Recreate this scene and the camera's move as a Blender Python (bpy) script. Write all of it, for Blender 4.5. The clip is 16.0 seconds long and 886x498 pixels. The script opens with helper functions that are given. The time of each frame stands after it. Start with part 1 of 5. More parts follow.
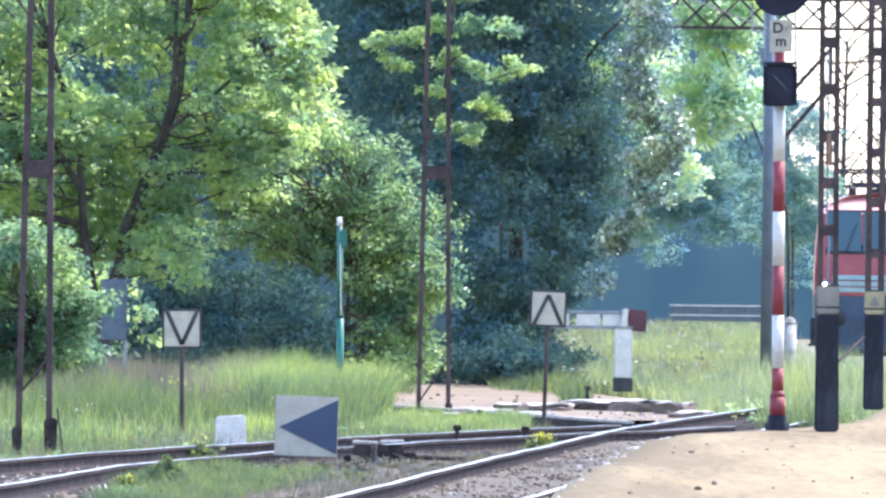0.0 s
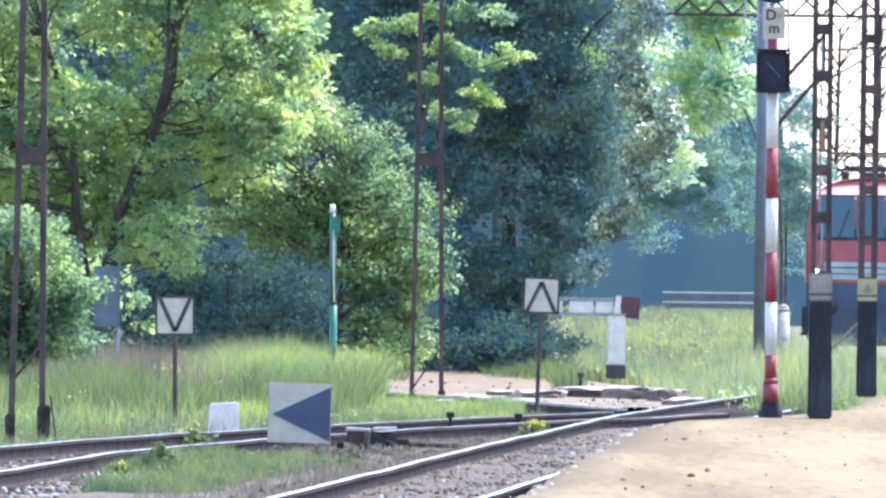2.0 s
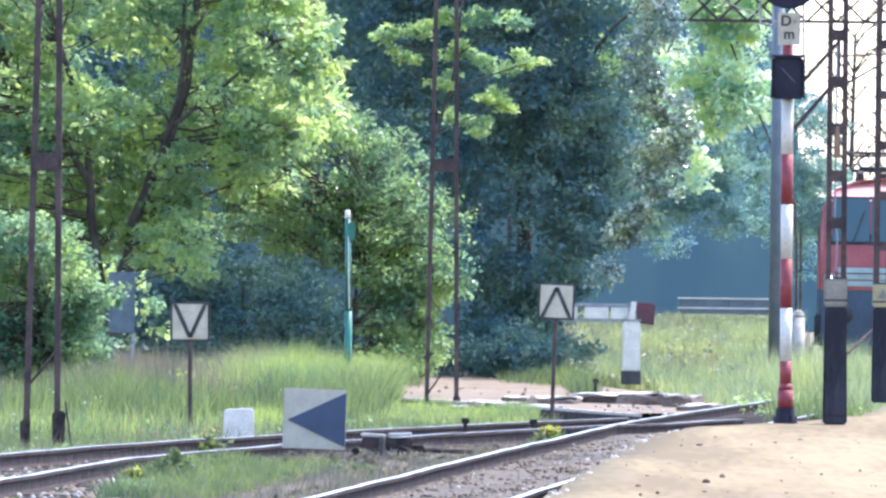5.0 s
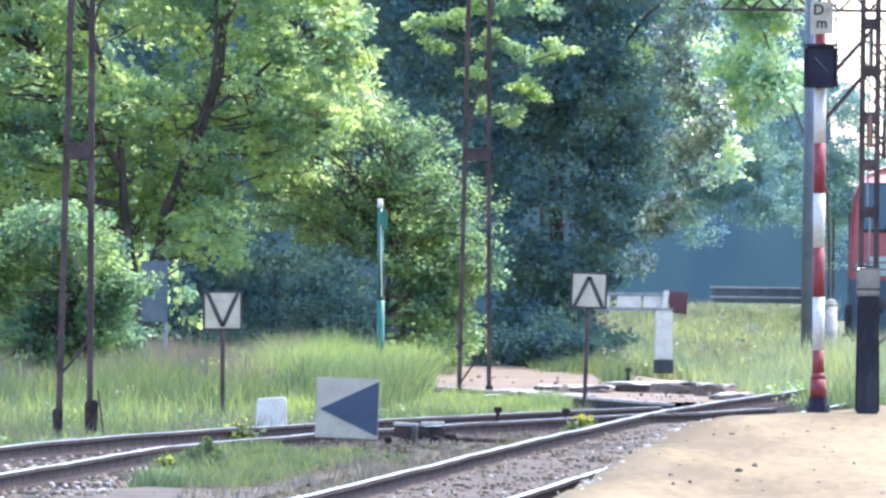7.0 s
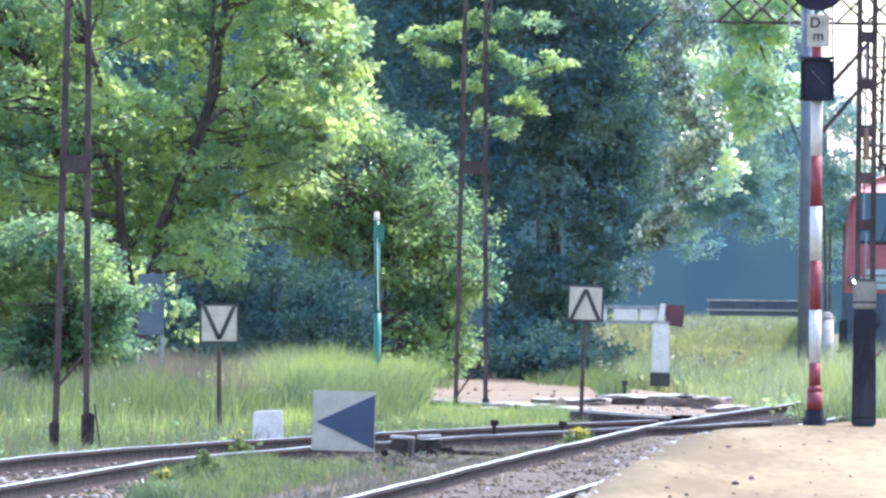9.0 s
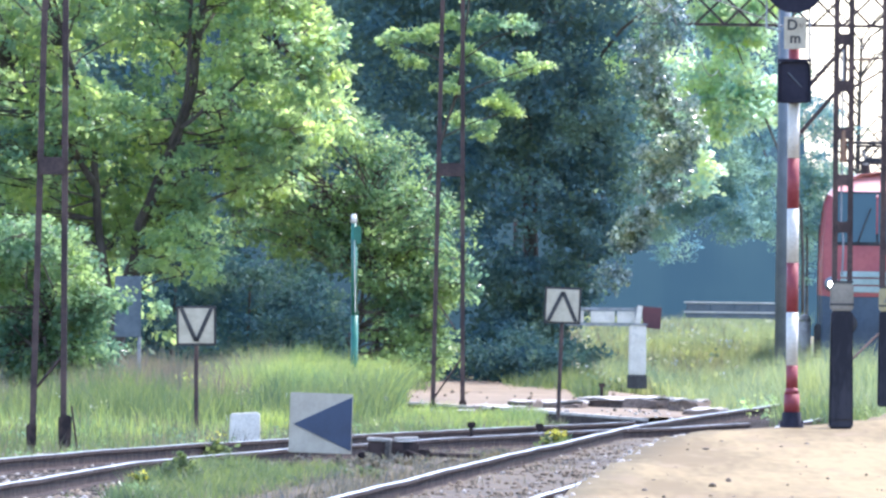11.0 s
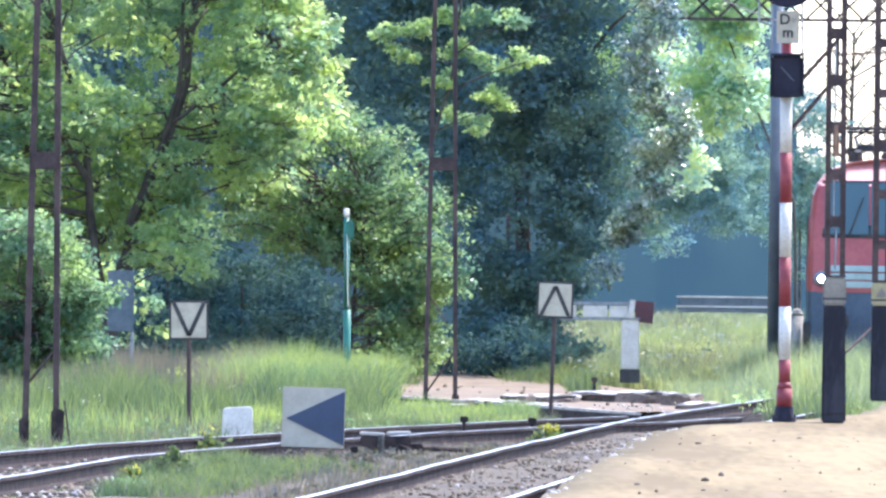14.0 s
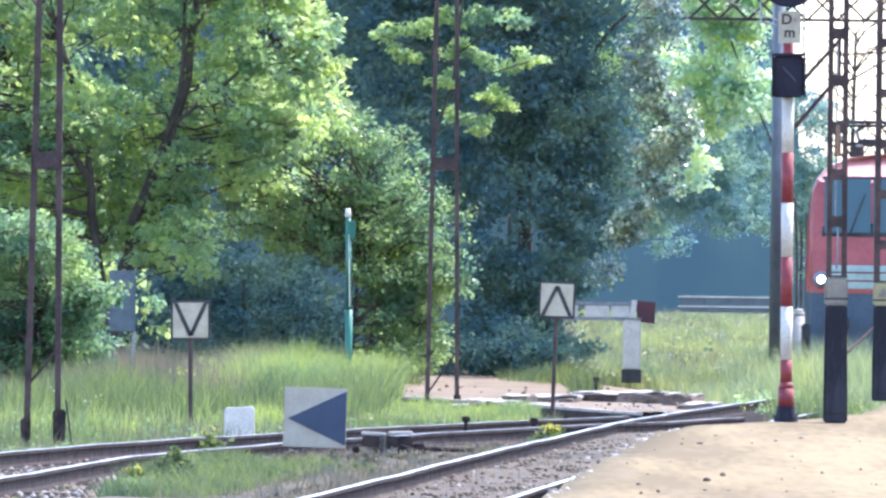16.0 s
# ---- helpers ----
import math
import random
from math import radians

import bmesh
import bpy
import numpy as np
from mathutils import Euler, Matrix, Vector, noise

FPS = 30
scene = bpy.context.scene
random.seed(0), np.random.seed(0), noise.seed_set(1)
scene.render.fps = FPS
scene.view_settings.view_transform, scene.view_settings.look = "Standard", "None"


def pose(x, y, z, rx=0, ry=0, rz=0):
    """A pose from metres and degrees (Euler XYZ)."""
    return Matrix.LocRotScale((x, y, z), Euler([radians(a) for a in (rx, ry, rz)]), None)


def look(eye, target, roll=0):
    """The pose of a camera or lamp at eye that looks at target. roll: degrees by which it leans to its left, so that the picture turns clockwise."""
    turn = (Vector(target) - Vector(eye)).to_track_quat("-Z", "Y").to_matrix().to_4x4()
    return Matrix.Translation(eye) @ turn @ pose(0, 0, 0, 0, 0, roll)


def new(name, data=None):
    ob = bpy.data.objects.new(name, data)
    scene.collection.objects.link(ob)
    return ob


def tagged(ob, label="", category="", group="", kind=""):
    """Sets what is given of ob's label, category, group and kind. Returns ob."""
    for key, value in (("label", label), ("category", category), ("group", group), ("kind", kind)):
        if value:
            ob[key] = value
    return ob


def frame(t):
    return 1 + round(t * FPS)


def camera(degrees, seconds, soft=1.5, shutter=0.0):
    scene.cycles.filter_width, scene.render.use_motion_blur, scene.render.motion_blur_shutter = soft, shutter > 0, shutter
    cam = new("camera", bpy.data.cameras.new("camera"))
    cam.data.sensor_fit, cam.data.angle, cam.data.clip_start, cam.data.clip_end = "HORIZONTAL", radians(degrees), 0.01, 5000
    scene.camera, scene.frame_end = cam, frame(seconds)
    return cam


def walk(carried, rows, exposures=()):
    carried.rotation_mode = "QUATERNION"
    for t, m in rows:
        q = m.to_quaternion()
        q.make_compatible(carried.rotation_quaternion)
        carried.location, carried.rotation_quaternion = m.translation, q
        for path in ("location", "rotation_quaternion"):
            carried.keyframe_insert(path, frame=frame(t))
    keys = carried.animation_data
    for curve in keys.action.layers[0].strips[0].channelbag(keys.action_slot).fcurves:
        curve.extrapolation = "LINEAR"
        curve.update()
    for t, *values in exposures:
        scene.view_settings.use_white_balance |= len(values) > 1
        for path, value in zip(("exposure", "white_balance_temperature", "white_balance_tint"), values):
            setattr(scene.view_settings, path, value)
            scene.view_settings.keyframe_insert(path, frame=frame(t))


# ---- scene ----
cam = camera(3.5, 16.0, soft=2.6)

# Hand-steadied camera on the platform: seconds, turn to the left, tilt up (degrees)
EYE = (0.0, 0.0, 1.95)
TURNS = (
    (0.0, 0.0000, 0.0960),
    (0.5, -0.0258, 0.0845),
    (1.0, -0.0157, 0.0690),
    (1.5, -0.0209, 0.0637),
    (2.0, -0.0279, 0.0450),
    (2.5, -0.0142, 0.0517),
    (3.0, 0.0028, 0.0549),
    (3.2, 0.0084, 0.0535),
    (5.3, 0.0441, 0.0682),
    (5.5, 0.0608, 0.0267),
    (6.0, 0.1020, 0.0401),
    (6.5, 0.1340, 0.0227),
    (7.0, 0.1599, 0.0224),
    (7.5, 0.1771, 0.0222),
    (8.0, 0.1720, 0.0428),
    (8.5, 0.1806, 0.0527),
    (9.0, 0.1469, 0.0737),
    (9.5, 0.1006, 0.0912),
    (10.0, 0.0663, 0.0780),
    (10.2, 0.0664, 0.0849),
    (12.3, 0.0330, 0.0576),
    (12.5, 0.0300, 0.0307),
    (13.0, 0.0026, 0.0343),
    (13.5, 0.0231, 0.0307),
    (14.0, 0.0270, 0.0615),
    (14.5, 0.0437, 0.0338),
    (15.0, 0.0166, 0.0480),
    (15.5, 0.0437, 0.0338),
    (16.0, 0.0337, 0.0614),
)
walk(cam, [(t, pose(*EYE, 90 + tilt, 0, turn) @ pose(0, 0, 0, 0, 0, 0.7)) for t, turn, tilt in TURNS],
     exposures=((0.0, 2.30, 6030, 18), (16.0, 2.30, 6030, 18)))

# ---- daylight ----
SUN_AZ, SUN_EL = 54.0, 60.0
world = bpy.data.worlds.new("sky")
scene.world = world
world.use_nodes = True
wn = world.node_tree.nodes
sky = wn.new("ShaderNodeTexSky")
sky.sky_type = "NISHITA"
sky.sun_disc = False
sky.sun_elevation = radians(SUN_EL)
sky.sun_rotation = radians(SUN_AZ)
sky.dust_density = 1.2
world.node_tree.links.new(sky.outputs[0], wn["Background"].inputs[0])
wn["Background"].inputs[1].default_value = 0.15

sun_data = bpy.data.lights.new("sun", "SUN")
sun_data.energy = 1.8
sun_data.angle = radians(0.5)
sun_data.color = (1.0, 0.95, 0.86)
sun = new("sun", sun_data)
az, el = radians(SUN_AZ), radians(SUN_EL)
sun.matrix_world = look((math.sin(az) * math.cos(el) * 60, math.cos(az) * math.cos(el) * 60 + 200, math.sin(el) * 60), (0, 200, 0))


# ---- materials ----
def base_mat(name):
    m = bpy.data.materials.new(name)
    m.use_nodes = True
    nt = m.node_tree
    return m, nt, nt.nodes["Principled BSDF"]


def surface(name, a, b, scale=6.0, rough=0.7, metal=0.0, bump=0.2, fine=60.0, spread=0.12, stretch=(1, 1, 1), dirt=None, random_tint=0.0, spec=0.5):
    """Two-scale mottled surface between the colours a and b, with fine relief."""
    m, nt, p = base_mat(name)
    n = nt.nodes
    co = n.new("ShaderNodeTexCoord")
    mp = n.new("ShaderNodeMapping")
    mp.inputs["Scale"].default_value = stretch
    nt.links.new(co.outputs["Object"], mp.inputs[0])
    big = n.new("ShaderNodeTexNoise")
    big.inputs["Scale"].default_value = scale
    big.inputs["Detail"].default_value = 5
    small = n.new("ShaderNodeTexNoise")
    small.inputs["Scale"].default_value = fine
    small.inputs["Detail"].default_value = 3
    nt.links.new(mp.outputs[0], big.inputs["Vector"])
    nt.links.new(mp.outputs[0], small.inputs["Vector"])
    add = n.new("ShaderNodeMath")
    add.operation = "MULTIPLY_ADD"
    nt.links.new(small.outputs["Fac"], add.inputs[0])
    add.inputs[1].default_value = 0.45
    nt.links.new(big.outputs["Fac"], add.inputs[2])
    ramp = n.new("ShaderNodeValToRGB")
    ramp.color_ramp.elements[0].position = 0.72 - spread
    ramp.color_ramp.elements[1].position = 0.72 + spread
    ramp.color_ramp.elements[0].color = (*a, 1)
    ramp.color_ramp.elements[1].color = (*b, 1)
    nt.links.new(add.outputs[0], ramp.inputs[0])
    last = ramp.outputs[0]
    if dirt:
        spot = n.new("ShaderNodeTexNoise")
        spot.inputs["Scale"].default_value = scale * 3.3
        spot.inputs["Detail"].default_value = 6
        nt.links.new(mp.outputs[0], spot.inputs["Vector"])
        r2 = n.new("ShaderNodeValToRGB")
        r2.color_ramp.elements[0].position, r2.color_ramp.elements[1].position = 0.56, 0.68
        nt.links.new(spot.outputs["Fac"], r2.inputs[0])
        mix = n.new("ShaderNodeMixRGB")
        nt.links.new(r2.outputs[0], mix.inputs[0])
        nt.links.new(last, mix.inputs[1])
        mix.inputs[2].default_value = (*dirt, 1)
        last = mix.outputs[0]
    if random_tint:
        info = n.new("ShaderNodeObjectInfo")
        hsv = n.new("ShaderNodeHueSaturation")
        mr = n.new("ShaderNodeMapRange")
        mr.inputs["To Min"].default_value, mr.inputs["To Max"].default_value = 1 - random_tint, 1 + random_tint
        nt.links.new(info.outputs["Random"], mr.inputs[0])
        nt.links.new(mr.outputs[0], hsv.inputs["Value"])
        nt.links.new(last, hsv.inputs["Color"])
        last = hsv.outputs[0]
    nt.links.new(last, p.inputs["Base Color"])
    p.inputs["Roughness"].default_value = rough
    p.inputs["Specular IOR Level"].default_value = spec
    p.inputs["Metallic"].default_value = metal
    if bump:
        bp = n.new("ShaderNodeBump")
        bp.inputs["Strength"].default_value = bump
        bp.inputs["Distance"].default_value = 0.02
        nt.links.new(add.outputs[0], bp.inputs["Height"])
        nt.links.new(bp.outputs[0], p.inputs["Normal"])
    return m


def leaf_mat(name, dark, light, trans, gloss=0.45, share=0.45, patch=1.1, low=0.62, spec=0.5):
    """Thin leaf: reflects, and lets light through; each leaf its own tint, with blue shade and warm light painted in
    patches.
    """
    m, nt, p = base_mat(name)
    n = nt.nodes
    geo = n.new("ShaderNodeNewGeometry")
    ramp = n.new("ShaderNodeValToRGB")
    ramp.color_ramp.elements[0].color = (*dark, 1)
    ramp.color_ramp.elements[1].color = (*light, 1)
    nt.links.new(geo.outputs["Random Per Island"], ramp.inputs[0])
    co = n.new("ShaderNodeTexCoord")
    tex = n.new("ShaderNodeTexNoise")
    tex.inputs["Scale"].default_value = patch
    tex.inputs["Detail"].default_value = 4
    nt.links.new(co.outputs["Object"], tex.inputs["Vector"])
    # Noise patches paint cool shade against warm sunlight into the leaf colour
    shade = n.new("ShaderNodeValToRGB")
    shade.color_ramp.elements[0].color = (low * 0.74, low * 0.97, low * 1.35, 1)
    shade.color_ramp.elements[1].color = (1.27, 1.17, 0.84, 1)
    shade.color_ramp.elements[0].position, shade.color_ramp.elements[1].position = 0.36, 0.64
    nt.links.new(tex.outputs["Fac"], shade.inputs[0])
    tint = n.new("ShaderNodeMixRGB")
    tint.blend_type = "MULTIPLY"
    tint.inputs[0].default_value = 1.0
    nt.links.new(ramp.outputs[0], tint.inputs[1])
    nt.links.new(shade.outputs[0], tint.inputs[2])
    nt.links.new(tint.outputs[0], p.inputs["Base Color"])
    p.inputs["Roughness"].default_value = gloss
    p.inputs["Specular IOR Level"].default_value = spec
    tr = n.new("ShaderNodeBsdfTranslucent")
    mul = n.new("ShaderNodeMixRGB")
    mul.blend_type = "MULTIPLY"
    mul.inputs[0].default_value = 0.5
    mul.inputs[1].default_value = (*trans, 1)
    r2 = n.new("ShaderNodeValToRGB")
    r2.color_ramp.elements[0].color = (0.45, 0.55, 0.4, 1)
    nt.links.new(geo.outputs["Random Per Island"], r2.inputs[0])
    nt.links.new(r2.outputs[0], mul.inputs[2])
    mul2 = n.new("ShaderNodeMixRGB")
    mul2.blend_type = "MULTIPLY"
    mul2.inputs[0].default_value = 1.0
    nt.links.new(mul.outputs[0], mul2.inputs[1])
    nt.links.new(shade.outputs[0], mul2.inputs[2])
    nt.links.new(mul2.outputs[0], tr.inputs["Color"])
    mix = n.new("ShaderNodeMixShader")
    mix.inputs[0].default_value = share
    nt.links.new(p.outputs[0], mix.inputs[1])
    nt.links.new(tr.outputs[0], mix.inputs[2])
    nt.links.new(mix.outputs[0], n["Material Output"].inputs["Surface"])
    return m


def glow(name, colour, strength):
    m, nt, p = base_mat(name)
    p.inputs["Base Color"].default_value = (*colour, 1)
    p.inputs["Emission Color"].default_value = (*colour, 1)
    p.inputs["Emission Strength"].default_value = strength
    return m


SOIL = surface("soil", (0.10, 0.085, 0.05), (0.17, 0.15, 0.09), 0.8, 0.95, bump=0.5, fine=9)
SAND = surface("sand", (0.138, 0.10, 0.049), (0.238, 0.179, 0.091), 0.8, 0.95, bump=0.12, fine=9, spread=0.13, stretch=(1, 0.07, 1), dirt=(0.185, 0.135, 0.076), spec=0.2)
TRACK_DIRT = surface("track_dirt", (0.05, 0.036, 0.02), (0.096, 0.07, 0.041), 1.2, 0.95, bump=0.5, fine=14, dirt=(0.05, 0.04, 0.033))
PATH_SAND = surface("path_sand", (0.115, 0.08, 0.046), (0.205, 0.148, 0.088), 0.9, 0.9, bump=0.3, fine=8)
BALLAST = surface("ballast_bed", (0.06, 0.048, 0.04), (0.16, 0.125, 0.10), 5, 0.95, bump=0.8, fine=26)
STONE = surface("stone", (0.085, 0.062, 0.04), (0.19, 0.148, 0.102), 4, 0.85, bump=0.4, fine=40)
DARK_CONCRETE = surface("weathered_concrete", (0.06, 0.053, 0.046), (0.17, 0.155, 0.135), 3, 0.9, bump=0.5, fine=25, dirt=(0.06, 0.05, 0.04), random_tint=0.25)
MAROON = surface("maroon_paint", (0.055, 0.011, 0.02), (0.085, 0.018, 0.028), 4, 0.5, bump=0.08, fine=30)
CHALK = surface("pale_stone", (0.24, 0.22, 0.19), (0.42, 0.39, 0.35), 6, 0.8, bump=0.3, fine=30)
BROKEN_CONCRETE = surface("broken_concrete", (0.06, 0.043, 0.034), (0.15, 0.112, 0.086), 4, 0.9, bump=0.6, fine=25, random_tint=0.3)
CONCRETE = surface("concrete", (0.32, 0.31, 0.28), (0.48, 0.46, 0.42), 3, 0.85, bump=0.3, fine=35, dirt=(0.2, 0.18, 0.15), random_tint=0.15)
WOOD_TIE = surface("tarred_wood", (0.035, 0.027, 0.02), (0.09, 0.07, 0.055), 5, 0.85, bump=0.5, fine=40, stretch=(0.3, 3, 3), random_tint=0.3)
RUST = surface("rusty_steel", (0.024, 0.02, 0.021), (0.06, 0.044, 0.04), 7, 0.85, spec=0.08, bump=0.3, fine=50)
RAIL_TOP = surface("polished_rail", (0.36, 0.35, 0.33), (0.58, 0.57, 0.55), 4, 0.38, metal=0.9, bump=0.05, fine=30)
MAST_STEEL = surface("brown_steel", (0.038, 0.028, 0.028), (0.085, 0.058, 0.052), 3, 0.7, spec=0.2, bump=0.2, fine=30)
BLACK_BASE = surface("black_bitumen", (0.012, 0.013, 0.02), (0.03, 0.03, 0.04), 4, 0.6, spec=0.2, bump=0.3, fine=25, stretch=(1, 1, 0.3))
CREAM = surface("cream_paint", (0.15, 0.135, 0.11), (0.22, 0.20, 0.16), 3, 0.6, bump=0.15, fine=30)
YELLOW_CREAM = surface("yellow_paint", (0.27, 0.23, 0.11), (0.35, 0.30, 0.16), 3, 0.6, bump=0.15, fine=30)
WHITE = surface("white_paint", (0.50, 0.475, 0.415), (0.63, 0.605, 0.54), 5, 0.6, bump=0.08, fine=40, dirt=(0.49, 0.475, 0.43))
SIGN_WHITE = surface("sign_white", (0.37, 0.325, 0.235), (0.46, 0.405, 0.30), 6, 0.55, bump=0.05, fine=30)
RED = surface("red_paint", (0.19, 0.024, 0.032), (0.26, 0.042, 0.048), 4, 0.6, bump=0.08, fine=40)
SIGN_BLACK = surface("sign_black", (0.012, 0.012, 0.014), (0.03, 0.03, 0.032), 5, 0.5, bump=0.1, fine=30)
SIGN_BLUE = surface("sign_blue", (0.017, 0.032, 0.068), (0.023, 0.043, 0.088), 4, 0.45, bump=0.06, fine=30)
SIGN_GREY = surface("sign_grey", (0.335, 0.305, 0.24), (0.40, 0.365, 0.29), 4, 0.5, bump=0.06, fine=30)
BOX_BLACK = surface("black_enamel", (0.010, 0.010, 0.022), (0.02, 0.02, 0.036), 4, 0.55, spec=0.2, bump=0.08, fine=20)
GREEN_PAINT = surface("green_paint", (0.0, 0.09, 0.06), (0.01, 0.14, 0.09), 4, 0.4, bump=0.05, fine=20)
GREY_BLUE = surface("grey_blue_paint", (0.085, 0.107, 0.125), (0.12, 0.143, 0.16), 3, 0.55, bump=0.1, fine=20)
PANEL_GREY = surface("panel_paint", (0.06, 0.085, 0.10), (0.095, 0.12, 0.135), 3, 0.6, bump=0.1, fine=20)
GALV = surface("galvanised", (0.16, 0.175, 0.19), (0.26, 0.28, 0.30), 4, 0.5, metal=0.4, bump=0.1, fine=30)
BARK = surface("bark", (0.035, 0.028, 0.022), (0.085, 0.07, 0.055), 6, 0.9, bump=0.8, fine=30, stretch=(1, 1, 0.3))
TRAIN_RED = surface("train_red", (0.27, 0.04, 0.042), (0.33, 0.06, 0.055), 1.5, 0.3, bump=0.03, fine=12)
TRAIN_CREAM = surface("train_cream", (0.50, 0.23, 0.205), (0.60, 0.31, 0.275), 1.5, 0.28, bump=0.03, fine=12)
TRAIN_BLUE = surface("train_dark_blue", (0.02, 0.045, 0.075), (0.035, 0.065, 0.10), 1.5, 0.4, bump=0.05, fine=12)
TRAIN_STRIPE = surface("train_pale_stripe", (0.22, 0.30, 0.275), (0.29, 0.37, 0.34), 2, 0.4, bump=0.03, fine=12)
UNDER = surface("underframe", (0.02, 0.02, 0.022), (0.05, 0.048, 0.045), 3, 0.8, bump=0.3, fine=20)
LAMP_ON = glow("headlight_on", (1.0, 0.97, 0.9), 9.0)
LAMP_DIM = surface("signal_lens", (0.10, 0.07, 0.02), (0.16, 0.12, 0.04), 5, 0.15, bump=0)
glass, _nt, _p = base_mat("tinted_windscreen")
_p.inputs["Base Color"].default_value = (0.05, 0.10, 0.115, 1)
_p.inputs["Roughness"].default_value = 0.12
_p.inputs["Specular IOR Level"].default_value = 0.35
GLASS = glass
INSULATOR = surface("insulator", (0.10, 0.045, 0.03), (0.16, 0.08, 0.05), 5, 0.2, bump=0)

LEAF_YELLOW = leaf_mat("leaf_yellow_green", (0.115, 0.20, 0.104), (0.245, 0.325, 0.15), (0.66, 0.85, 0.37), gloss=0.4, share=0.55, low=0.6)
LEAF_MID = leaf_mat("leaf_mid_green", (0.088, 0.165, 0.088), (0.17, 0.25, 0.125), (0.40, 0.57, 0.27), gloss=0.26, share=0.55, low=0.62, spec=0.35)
# The blue in the next two leaf colours stands in for hazy shade
LEAF_DARK = leaf_mat("leaf_dark_green_haze", (0.06, 0.102, 0.086), (0.075, 0.122, 0.10), (0.09, 0.18, 0.16), gloss=0.8, share=0.3, low=0.85, spec=0.1)
LEAF_CHESTNUT_HAZE = leaf_mat("leaf_chestnut_haze", (0.102, 0.162, 0.142), (0.118, 0.182, 0.156), (0.13, 0.24, 0.21), gloss=0.85, share=0.3, low=0.9, spec=0.08)
# Near-white end of this glossy leaf colour paints sun sparkles
LEAF_SPARKLE = leaf_mat("leaf_sparkle", (0.08, 0.125, 0.10), (0.52, 0.55, 0.47), (0.30, 0.46, 0.32), gloss=0.22, share=0.3, spec=0.8)
# Distance haze painted as leaf colour: pale for sunlit trees, teal for shaded
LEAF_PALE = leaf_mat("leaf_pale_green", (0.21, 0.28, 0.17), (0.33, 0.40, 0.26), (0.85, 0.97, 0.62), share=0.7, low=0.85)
LEAF_HAZE_TEAL = leaf_mat("leaf_haze_blue_green", (0.115, 0.20, 0.19), (0.16, 0.255, 0.235), (0.30, 0.47, 0.41), gloss=0.7, share=0.5, low=0.8, spec=0.2)
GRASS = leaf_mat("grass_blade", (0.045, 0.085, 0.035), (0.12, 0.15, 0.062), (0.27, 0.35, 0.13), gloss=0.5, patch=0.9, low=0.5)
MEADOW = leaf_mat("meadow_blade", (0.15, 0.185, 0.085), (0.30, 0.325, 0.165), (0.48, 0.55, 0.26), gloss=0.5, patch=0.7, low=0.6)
# Yellower copy of the grass blade, with sunlight put into its colour
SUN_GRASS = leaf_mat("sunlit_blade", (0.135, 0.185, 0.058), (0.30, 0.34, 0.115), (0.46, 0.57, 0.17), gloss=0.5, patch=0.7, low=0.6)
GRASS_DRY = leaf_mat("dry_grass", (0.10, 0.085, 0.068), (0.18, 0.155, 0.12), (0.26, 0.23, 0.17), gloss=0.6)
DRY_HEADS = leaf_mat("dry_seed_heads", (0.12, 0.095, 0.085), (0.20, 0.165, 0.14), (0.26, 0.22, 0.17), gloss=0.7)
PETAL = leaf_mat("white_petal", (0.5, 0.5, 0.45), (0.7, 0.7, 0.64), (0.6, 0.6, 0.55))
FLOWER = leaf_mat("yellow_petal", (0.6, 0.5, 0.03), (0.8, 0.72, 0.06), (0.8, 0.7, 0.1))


# ---- building helpers ----
def finish(bm, name, mats, smooth=False):
    me = bpy.data.meshes.new(name)
    bm.normal_update()
    bm.to_mesh(me)
    bm.free()
    for m in (mats if isinstance(mats, (list, tuple)) else [mats]):
        me.materials.append(m)
    if smooth:
        me.polygons.foreach_set("use_smooth", [True] * len(me.polygons))
    return me


def part(name, bm, material, parent=None, label="", smooth=False):
    ob = new(name, finish(bm, name, material, smooth))
    if parent:
        ob.parent = parent
    if label:
        ob["label"] = label
    return ob


def empty(name, x, y, z, rz=0.0):
    ob = new(name)
    ob.matrix_basis = pose(x, y, z, 0, 0, rz)
    return ob


def box(bm, sx, sy, sz, x=0, y=0, z=0, bevel=0.0, turn=None):
    """A box centred at x, y, with its foot at z."""
    made = bmesh.ops.create_cube(bm, size=1)["verts"]
    bmesh.ops.scale(bm, vec=(sx, sy, sz), verts=made)
    if bevel:
        edges = list({e for v in made for e in v.link_edges})
        made = list({v for f in bmesh.ops.bevel(bm, geom=edges, offset=bevel, segments=2, affect="EDGES")["faces"] for v in f.verts} | {v for v in made if v.is_valid})
    m = Matrix.Translation((x, y, z + sz / 2))
    if turn is not None:
        m = m @ turn
    bmesh.ops.transform(bm, matrix=m, verts=made)
    return made


def tube(bm, a, b, r0, r1=None, seg=10, caps=True):
    a, b = Vector(a), Vector(b)
    r1 = r0 if r1 is None else r1
    d = b - a
    if d.length < 1e-5:
        return
    made = bmesh.ops.create_cone(bm, cap_ends=caps, segments=seg, radius1=r0, radius2=r1, depth=d.length)["verts"]
    bmesh.ops.transform(bm, matrix=Matrix.Translation((a + b) / 2) @ d.to_track_quat("Z", "Y").to_matrix().to_4x4(), verts=made)


